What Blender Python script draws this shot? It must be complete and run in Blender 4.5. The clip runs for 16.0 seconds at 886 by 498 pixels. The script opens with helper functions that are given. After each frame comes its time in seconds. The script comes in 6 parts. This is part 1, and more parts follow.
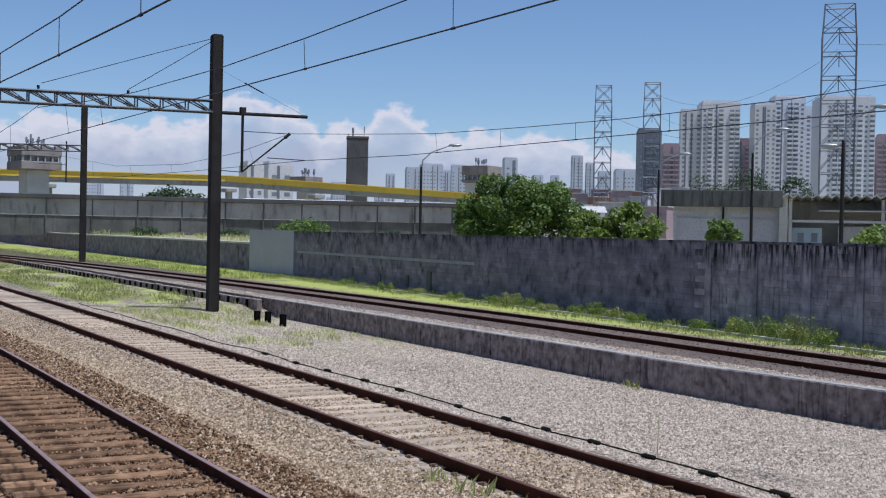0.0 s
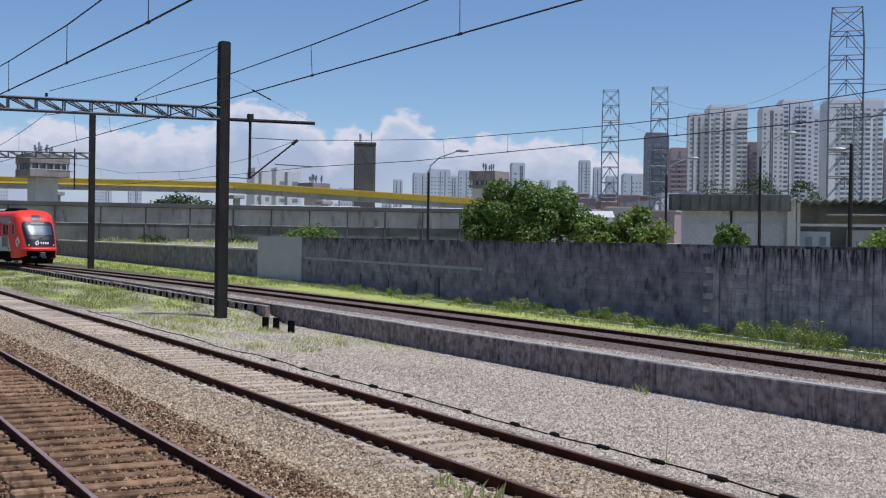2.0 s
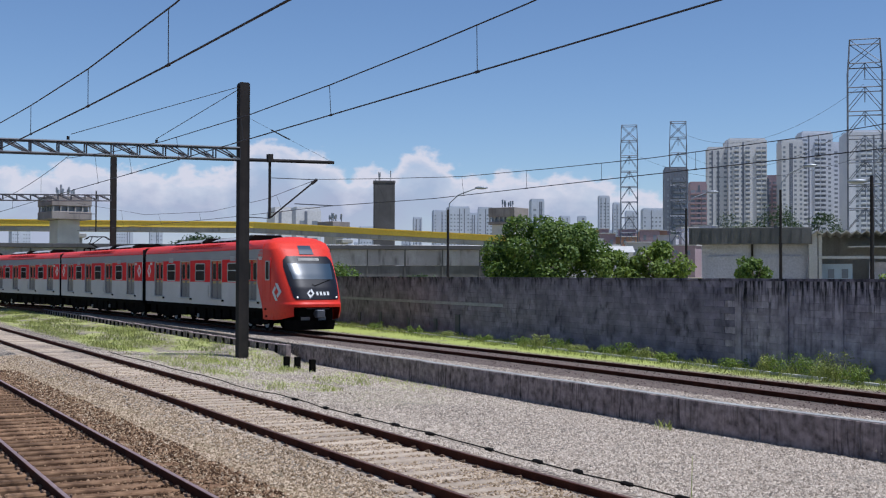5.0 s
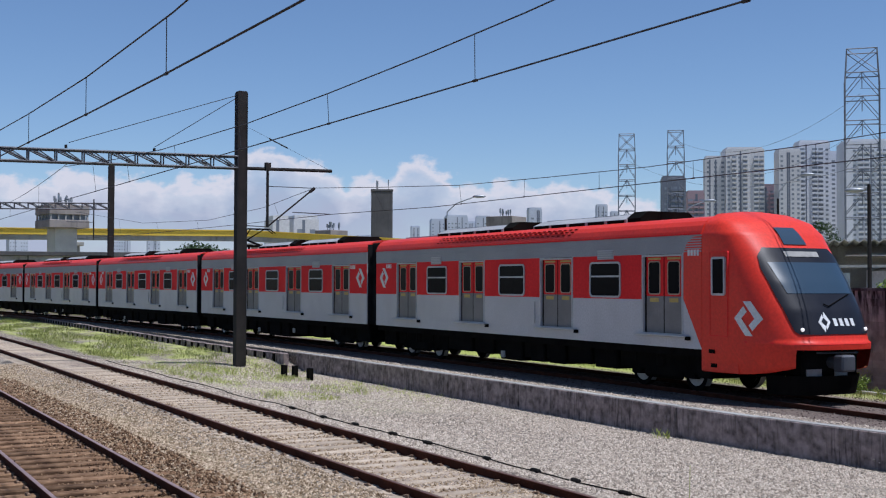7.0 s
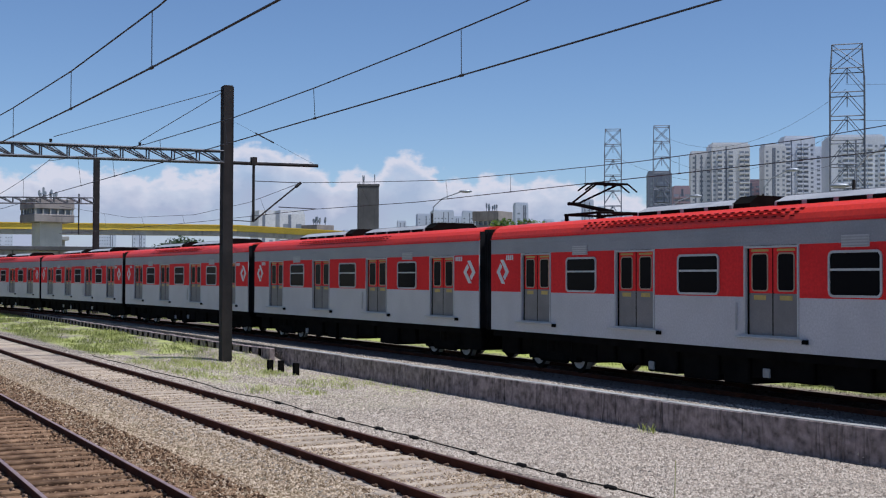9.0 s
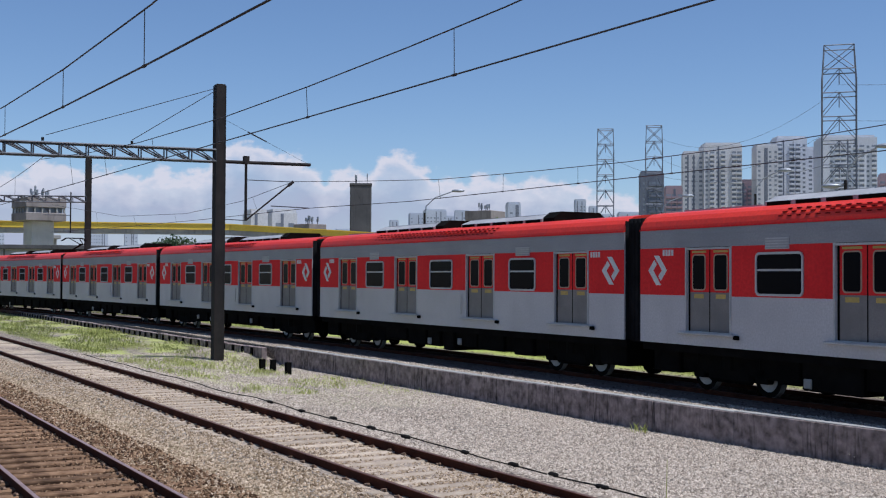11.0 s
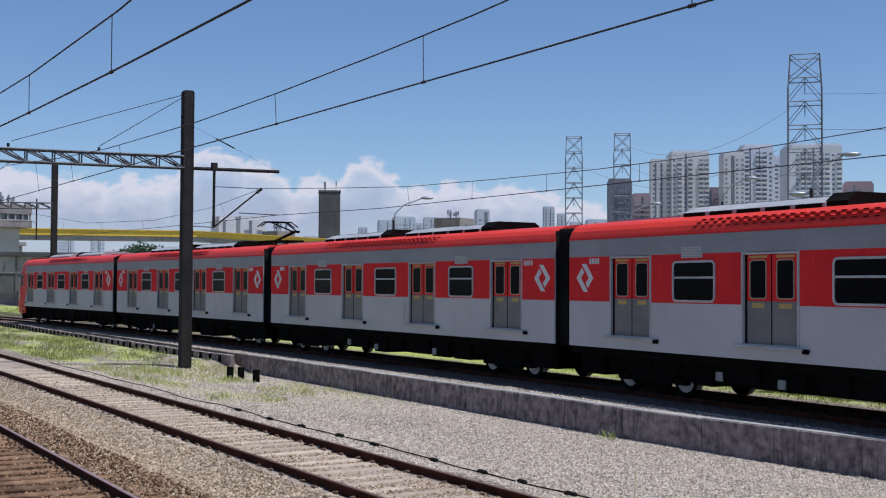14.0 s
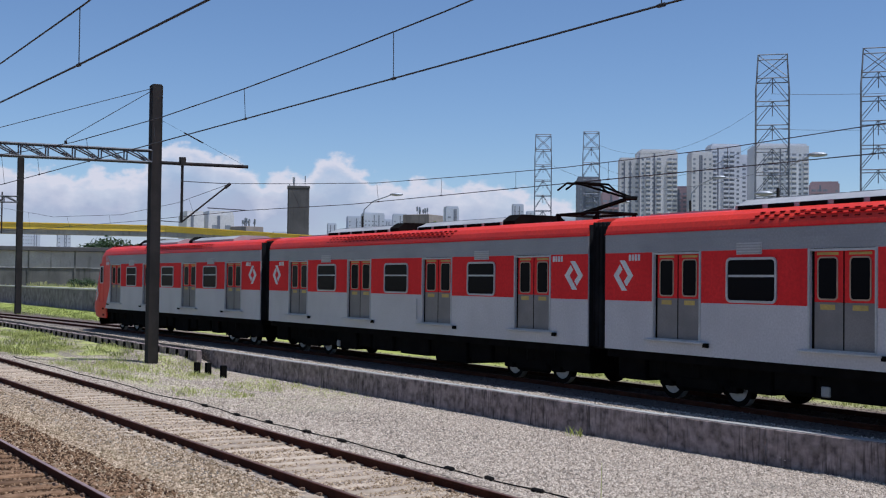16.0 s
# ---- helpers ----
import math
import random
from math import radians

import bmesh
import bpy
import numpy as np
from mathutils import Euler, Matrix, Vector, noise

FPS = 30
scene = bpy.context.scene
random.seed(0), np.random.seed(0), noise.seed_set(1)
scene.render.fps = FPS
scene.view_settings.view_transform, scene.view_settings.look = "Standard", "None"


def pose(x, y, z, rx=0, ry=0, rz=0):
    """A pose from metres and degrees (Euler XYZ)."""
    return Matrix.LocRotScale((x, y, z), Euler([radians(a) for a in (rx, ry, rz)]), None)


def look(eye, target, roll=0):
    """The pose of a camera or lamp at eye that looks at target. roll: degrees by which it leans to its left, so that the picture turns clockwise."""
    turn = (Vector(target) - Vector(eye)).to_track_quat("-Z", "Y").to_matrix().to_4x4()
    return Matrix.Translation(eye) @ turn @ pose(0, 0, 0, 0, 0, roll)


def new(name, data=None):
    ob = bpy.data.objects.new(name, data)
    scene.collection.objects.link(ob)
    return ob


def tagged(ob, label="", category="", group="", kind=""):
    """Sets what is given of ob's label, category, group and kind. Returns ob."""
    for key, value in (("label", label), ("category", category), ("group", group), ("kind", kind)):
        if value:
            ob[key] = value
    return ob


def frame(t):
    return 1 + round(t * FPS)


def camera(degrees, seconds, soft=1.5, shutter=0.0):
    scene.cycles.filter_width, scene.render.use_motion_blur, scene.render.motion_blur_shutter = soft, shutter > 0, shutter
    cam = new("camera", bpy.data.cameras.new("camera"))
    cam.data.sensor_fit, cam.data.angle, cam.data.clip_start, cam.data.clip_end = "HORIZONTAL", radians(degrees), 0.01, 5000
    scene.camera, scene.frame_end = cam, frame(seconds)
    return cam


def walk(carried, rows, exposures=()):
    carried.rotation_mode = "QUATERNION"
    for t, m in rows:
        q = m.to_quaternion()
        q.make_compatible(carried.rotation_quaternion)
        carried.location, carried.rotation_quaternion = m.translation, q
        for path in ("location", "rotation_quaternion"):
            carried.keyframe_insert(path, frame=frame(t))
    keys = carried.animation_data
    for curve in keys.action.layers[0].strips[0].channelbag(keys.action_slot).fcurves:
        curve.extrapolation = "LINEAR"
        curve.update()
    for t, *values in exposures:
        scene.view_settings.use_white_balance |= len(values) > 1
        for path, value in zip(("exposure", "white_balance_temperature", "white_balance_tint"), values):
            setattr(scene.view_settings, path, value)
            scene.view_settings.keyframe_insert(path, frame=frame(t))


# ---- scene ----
import functools

# Camera: it stands on one spot and turns.
cam = camera(40.0, 16.0, soft=1.15)
EYE = (0.0, 0.0, 2.70)
TURNS = [
    (0.0, 60.996, -0.76, -1.117), (0.5, 60.73, -0.661, -1.154), (1.0, 60.654, -0.558, -1.171), (1.5, 61.005, -0.524, -1.128),
    (2.0, 61.36, -0.505, -0.845), (2.5, 61.594, -0.567, -0.63), (3.0, 61.792, -0.407, -0.384), (3.5, 61.995, -0.038, -0.472),
    (4.0, 62.306, 0.54, -0.334), (4.5, 62.361, 0.984, -0.159), (7.0, 62.199, 1.644, -0.162), (7.5, 62.039, 1.645, -0.18),
    (8.0, 61.877, 1.61, -0.247), (8.5, 61.735, 1.593, -0.239), (9.0, 61.552, 1.406, -0.196), (11.5, 61.034, 1.482, -0.311),
    (12.0, 60.795, 1.634, -0.323), (12.5, 60.594, 1.661, -0.348), (13.0, 60.43, 1.688, -0.247), (13.5, 60.2, 1.743, -0.301),
    (14.0, 59.732, 1.724, -0.307), (14.5, 59.193, 1.792, -0.303), (15.0, 58.765, 1.746, -0.422), (15.5, 58.55, 1.695, -0.591),
    (16.0, 58.257, 1.583, -0.677),
]
walk(cam, [(t, pose(*EYE, 90 + p, r, y)) for t, y, p, r in TURNS], exposures=[(0.0, 0.0, 5720, 13), (16.0, 0.0, 5720, 13)])

# ---- sky, sun ----
SUN_ELEV, SUN_AZ = 70.0, 36.0          # azimuth counted from +x towards +y


def build_world():
    world = bpy.data.worlds.new("sky")
    scene.world = world
    world.use_nodes = True
    nt = world.node_tree
    n, l = nt.nodes, nt.links
    n.clear()

    def math_node(op, a, b=None, c=None):
        m = n.new("ShaderNodeMath")
        m.operation = op
        for k, val in enumerate((a, b, c)):
            if val is None:
                continue
            if isinstance(val, (int, float)):
                m.inputs[k].default_value = val
            else:
                l.new(val, m.inputs[k])
        return m.outputs[0]

    out = n.new("ShaderNodeOutputWorld")
    sky = n.new("ShaderNodeTexSky")
    sky.sky_type = "NISHITA"
    sky.sun_disc = False
    sky.sun_elevation = radians(SUN_ELEV)
    sky.sun_rotation = radians(90 - SUN_AZ)
    sky.altitude, sky.air_density, sky.dust_density, sky.ozone_density = 760, 1.0, 0.1, 3.6
    co = n.new("ShaderNodeTexCoord")
    sep = n.new("ShaderNodeSeparateXYZ")
    l.new(co.outputs["Generated"], sep.inputs[0])
    az = math_node("MULTIPLY", math_node("ARCTAN2", sep.outputs[1], sep.outputs[0]), 57.29578)
    el = math_node("MULTIPLY", math_node("ARCSINE", sep.outputs[2]), 57.29578)
    # cumulus tops: azimuth, half width, height in degrees
    lumps = [(160.4, 1.8, 2.1), (158.3, 1.3, 1.5), (155.6, 1.2, 0.8), (153.3, 1.6, 1.6), (151.2, 1.2, 0.6), (149.1, 1.3, 0.6), (146.2, 1.5, 0.6),
             (168.0, 3.5, 0.7), (163.5, 2.5, 0.6), (137.0, 2.0, 1.6), (172.5, 2.0, 0.5), (185.0, 6.0, 0.6), (120.0, 7.0, 0.8)]
    # long low bank on which they stand
    far = math_node("DIVIDE", math_node("SUBTRACT", az, 160.0), 26.0)
    bank = math_node("MULTIPLY", math_node("EXPONENT", math_node("MULTIPLY", math_node("POWER", math_node("ABSOLUTE", far), 6.0), -1.0)), 4.3)
    top = None
    for a0, w, h in lumps:
        d = math_node("DIVIDE", math_node("SUBTRACT", az, a0), w)
        bump = math_node("MULTIPLY", math_node("EXPONENT", math_node("MULTIPLY", math_node("POWER", math_node("ABSOLUTE", d), 2.6), -1.0)), h)
        top = bump if top is None else math_node("MAXIMUM", top, bump)
    top = math_node("ADD", top, bank)
    sc = n.new("ShaderNodeMapping")
    sc.inputs["Scale"].default_value = (1, 1, 1.7)
    l.new(co.outputs["Generated"], sc.inputs[0])
    nz = n.new("ShaderNodeTexNoise")
    nz.inputs["Scale"].default_value, nz.inputs["Detail"].default_value, nz.inputs["Roughness"].default_value = 58, 9, 0.52
    l.new(sc.outputs[0], nz.inputs["Vector"])
    nz2 = n.new("ShaderNodeTexNoise")
    nz2.inputs["Scale"].default_value, nz2.inputs["Detail"].default_value = 14, 5
    l.new(sc.outputs[0], nz2.inputs["Vector"])
    lift = math_node("ADD", top, math_node("MULTIPLY", math_node("SUBTRACT", nz.outputs[0], 0.5), 2.1))
    edge = math_node("SUBTRACT", lift, el)
    body = n.new("ShaderNodeMapRange")
    body.interpolation_type = "SMOOTHSTEP"
    l.new(edge, body.inputs[0])
    body.inputs["From Min"].default_value, body.inputs["From Max"].default_value = -0.12, 0.38
    # the bank thins out in places and lower down
    thin = n.new("ShaderNodeMapRange")
    l.new(nz2.outputs[0], thin.inputs[0])
    thin.inputs["From Min"].default_value, thin.inputs["From Max"].default_value = 0.3, 0.62
    thin.inputs["To Min"].default_value, thin.inputs["To Max"].default_value = 0.45, 0.92
    crest = n.new("ShaderNodeMapRange")
    l.new(edge, crest.inputs[0])
    crest.inputs["From Min"].default_value, crest.inputs["From Max"].default_value = 0.5, 1.9
    crest.inputs["To Min"].default_value, crest.inputs["To Max"].default_value = 1.0, 0.0
    cover = math_node("MULTIPLY", body.outputs[0], math_node("MAXIMUM", thin.outputs[0], math_node("MULTIPLY", crest.outputs[0], 0.97)))
    shade = n.new("ShaderNodeMix")
    shade.data_type = "RGBA"
    l.new(crest.outputs[0], shade.inputs[0])
    shade.inputs[6].default_value = (4.5, 4.7, 5.6, 1)
    shade.inputs[7].default_value = (7.4, 7.1, 7.2, 1)
    mix = n.new("ShaderNodeMix")
    mix.data_type = "RGBA"
    l.new(cover, mix.inputs[0])
    l.new(sky.outputs[0], mix.inputs[6])
    l.new(shade.outputs[2], mix.inputs[7])
    bg = n.new("ShaderNodeBackground")
    bg.inputs[1].default_value = 0.094
    l.new(mix.outputs[2], bg.inputs[0])
    l.new(bg.outputs[0], out.inputs[0])


build_world()
sun_data = bpy.data.lights.new("sun", "SUN")
sun_data.energy, sun_data.angle, sun_data.color = 4.6, radians(0.53), (1.0, 0.96, 0.9)
sun = new("sun", sun_data)
e_, a_ = radians(SUN_ELEV), radians(SUN_AZ)
sun.matrix_world = look((30 * math.cos(e_) * math.cos(a_), 30 * math.cos(e_) * math.sin(a_), 30 * math.sin(e_)), (0, 0, 0))


# ---- materials ----
def surface(name, c1, c2, scale=2.0, rough=0.8, metal=0.0, bump=0.2, fine=30.0, streak=0.0, streak_col=(0.02, 0.02, 0.02), world_co=False,
            bump_dist=0.01, vary=0.0, spec=0.5, coat=0.0, run_scale=(2.6, 2.6, 0.16), run_from=None):
    """Two-scale procedural surface: a broad mottling from c1 to c2, fine grain, optional vertical run marks."""
    m = bpy.data.materials.new(name)
    m.use_nodes = True
    nt = m.node_tree
    n, l = nt.nodes, nt.links
    b = n["Principled BSDF"]
    b.inputs["Roughness"].default_value, b.inputs["Metallic"].default_value = rough, metal
    b.inputs["Specular IOR Level"].default_value = spec
    b.inputs["Coat Weight"].default_value = coat
    if world_co:
        co = n.new("ShaderNodeNewGeometry").outputs["Position"]
    else:
        co = n.new("ShaderNodeTexCoord").outputs["Object"]

    def noise_tex(s, detail=5, stretch=None):
        t = n.new("ShaderNodeTexNoise")
        t.inputs["Scale"].default_value, t.inputs["Detail"].default_value = s, detail
        if stretch:
            mp = n.new("ShaderNodeMapping")
            mp.inputs["Scale"].default_value = stretch
            l.new(co, mp.inputs[0])
            l.new(mp.outputs[0], t.inputs["Vector"])
        else:
            l.new(co, t.inputs["Vector"])
        return t.outputs[0]

    def ramp(src, lo, hi):
        r = n.new("ShaderNodeMapRange")
        r.inputs["From Min"].default_value, r.inputs["From Max"].default_value = lo, hi
        l.new(src, r.inputs[0])
        return r.outputs[0]

    def mixed(fac, a, bb):
        x = n.new("ShaderNodeMix")
        x.data_type = "RGBA"
        l.new(fac, x.inputs[0])
        for k, val in ((6, a), (7, bb)):
            if isinstance(val, tuple):
                x.inputs[k].default_value = (*val, 1)
            else:
                l.new(val, x.inputs[k])
        return x.outputs[2]

    big, small = noise_tex(scale, 6), noise_tex(fine, 4)
    col = mixed(ramp(big, 0.35, 0.65), c1, c2)
    col = mixed(ramp(small, 0.2, 0.95), col, tuple(min(1, v * 0.62) for v in c2))
    if streak:
        run = noise_tex(1.0, 6, run_scale)
        fac = n.new("ShaderNodeMath")
        fac.operation = "MULTIPLY"
        patch = n.new("ShaderNodeMath")
        patch.operation = "MULTIPLY"
        l.new(ramp(noise_tex(0.9, 4, (1, 1, 0.5)), 0.4, 0.62), patch.inputs[0])
        patch.inputs[1].default_value = streak
        l.new(ramp(run, 0.5, 0.68), fac.inputs[0])
        l.new(patch.outputs[0], fac.inputs[1])
        if run_from:
            # drips that start under the coping and thin out lower down
            sp = n.new("ShaderNodeSeparateXYZ")
            l.new(co, sp.inputs[0])
            low = n.new("ShaderNodeMath")
            low.operation = "MULTIPLY_ADD"
            l.new(noise_tex(1.0, 3, (7.0, 7.0, 0.01)), low.inputs[0])
            low.inputs[1].default_value = 2.2
            l.new(sp.outputs[2], low.inputs[2])
            gate = n.new("ShaderNodeMath")
            gate.operation = "MULTIPLY"
            l.new(ramp(low.outputs[0], run_from[0] + 1.1, run_from[1] + 1.1), gate.inputs[0])
            l.new(ramp(run, 0.42, 0.56), gate.inputs[1])
            top = n.new("ShaderNodeMath")
            top.operation = "MAXIMUM"
            l.new(gate.outputs[0], top.inputs[0])
            l.new(fac.outputs[0], top.inputs[1])
            fac = top
        col = mixed(fac.outputs[0], col, streak_col)
    if vary:
        inf = n.new("ShaderNodeObjectInfo")
        hsv = n.new("ShaderNodeHueSaturation")
        mr = n.new("ShaderNodeMapRange")
        mr.inputs["To Min"].default_value, mr.inputs["To Max"].default_value = 1 - vary, 1 + vary
        l.new(inf.outputs["Random"], mr.inputs[0])
        l.new(mr.outputs[0], hsv.inputs["Value"])
        l.new(col, hsv.inputs["Color"])
        col = hsv.outputs[0]
    l.new(col, b.inputs["Base Color"])
    if bump:
        bp = n.new("ShaderNodeBump")
        bp.inputs["Strength"].default_value, bp.inputs["Distance"].default_value = bump, bump_dist
        l.new(small, bp.inputs["Height"])
        l.new(bp.outputs[0], b.inputs["Normal"])
    rr = n.new("ShaderNodeMapRange")
    l.new(big, rr.inputs[0])
    rr.inputs["To Min"].default_value, rr.inputs["To Max"].default_value = max(0.02, rough - 0.1), min(1, rough + 0.1)
    l.new(rr.outputs[0], b.inputs["Roughness"])
    return m


def island_leaf(name, c1, c2):
    m = bpy.data.materials.new(name)
    m.use_nodes = True
    n, l = m.node_tree.nodes, m.node_tree.links
    b = n["Principled BSDF"]
    g = n.new("ShaderNodeNewGeometry")
    x = n.new("ShaderNodeMix")
    x.data_type = "RGBA"
    l.new(g.outputs["Random Per Island"], x.inputs[0])
    x.inputs[6].default_value, x.inputs[7].default_value = (*c1, 1), (*c2, 1)
    l.new(x.outputs[2], b.inputs["Base Color"])
    b.inputs["Roughness"].default_value = 0.6
    tr = n.new("ShaderNodeBsdfTranslucent")
    l.new(x.outputs[2], tr.inputs[0])
    ms = n.new("ShaderNodeMixShader")
    ms.inputs[0].default_value = 0.38
    l.new(b.outputs[0], ms.inputs[1])
    l.new(tr.outputs[0], ms.inputs[2])
    l.new(ms.outputs[0], n["Material Output"].inputs[0])
    return m


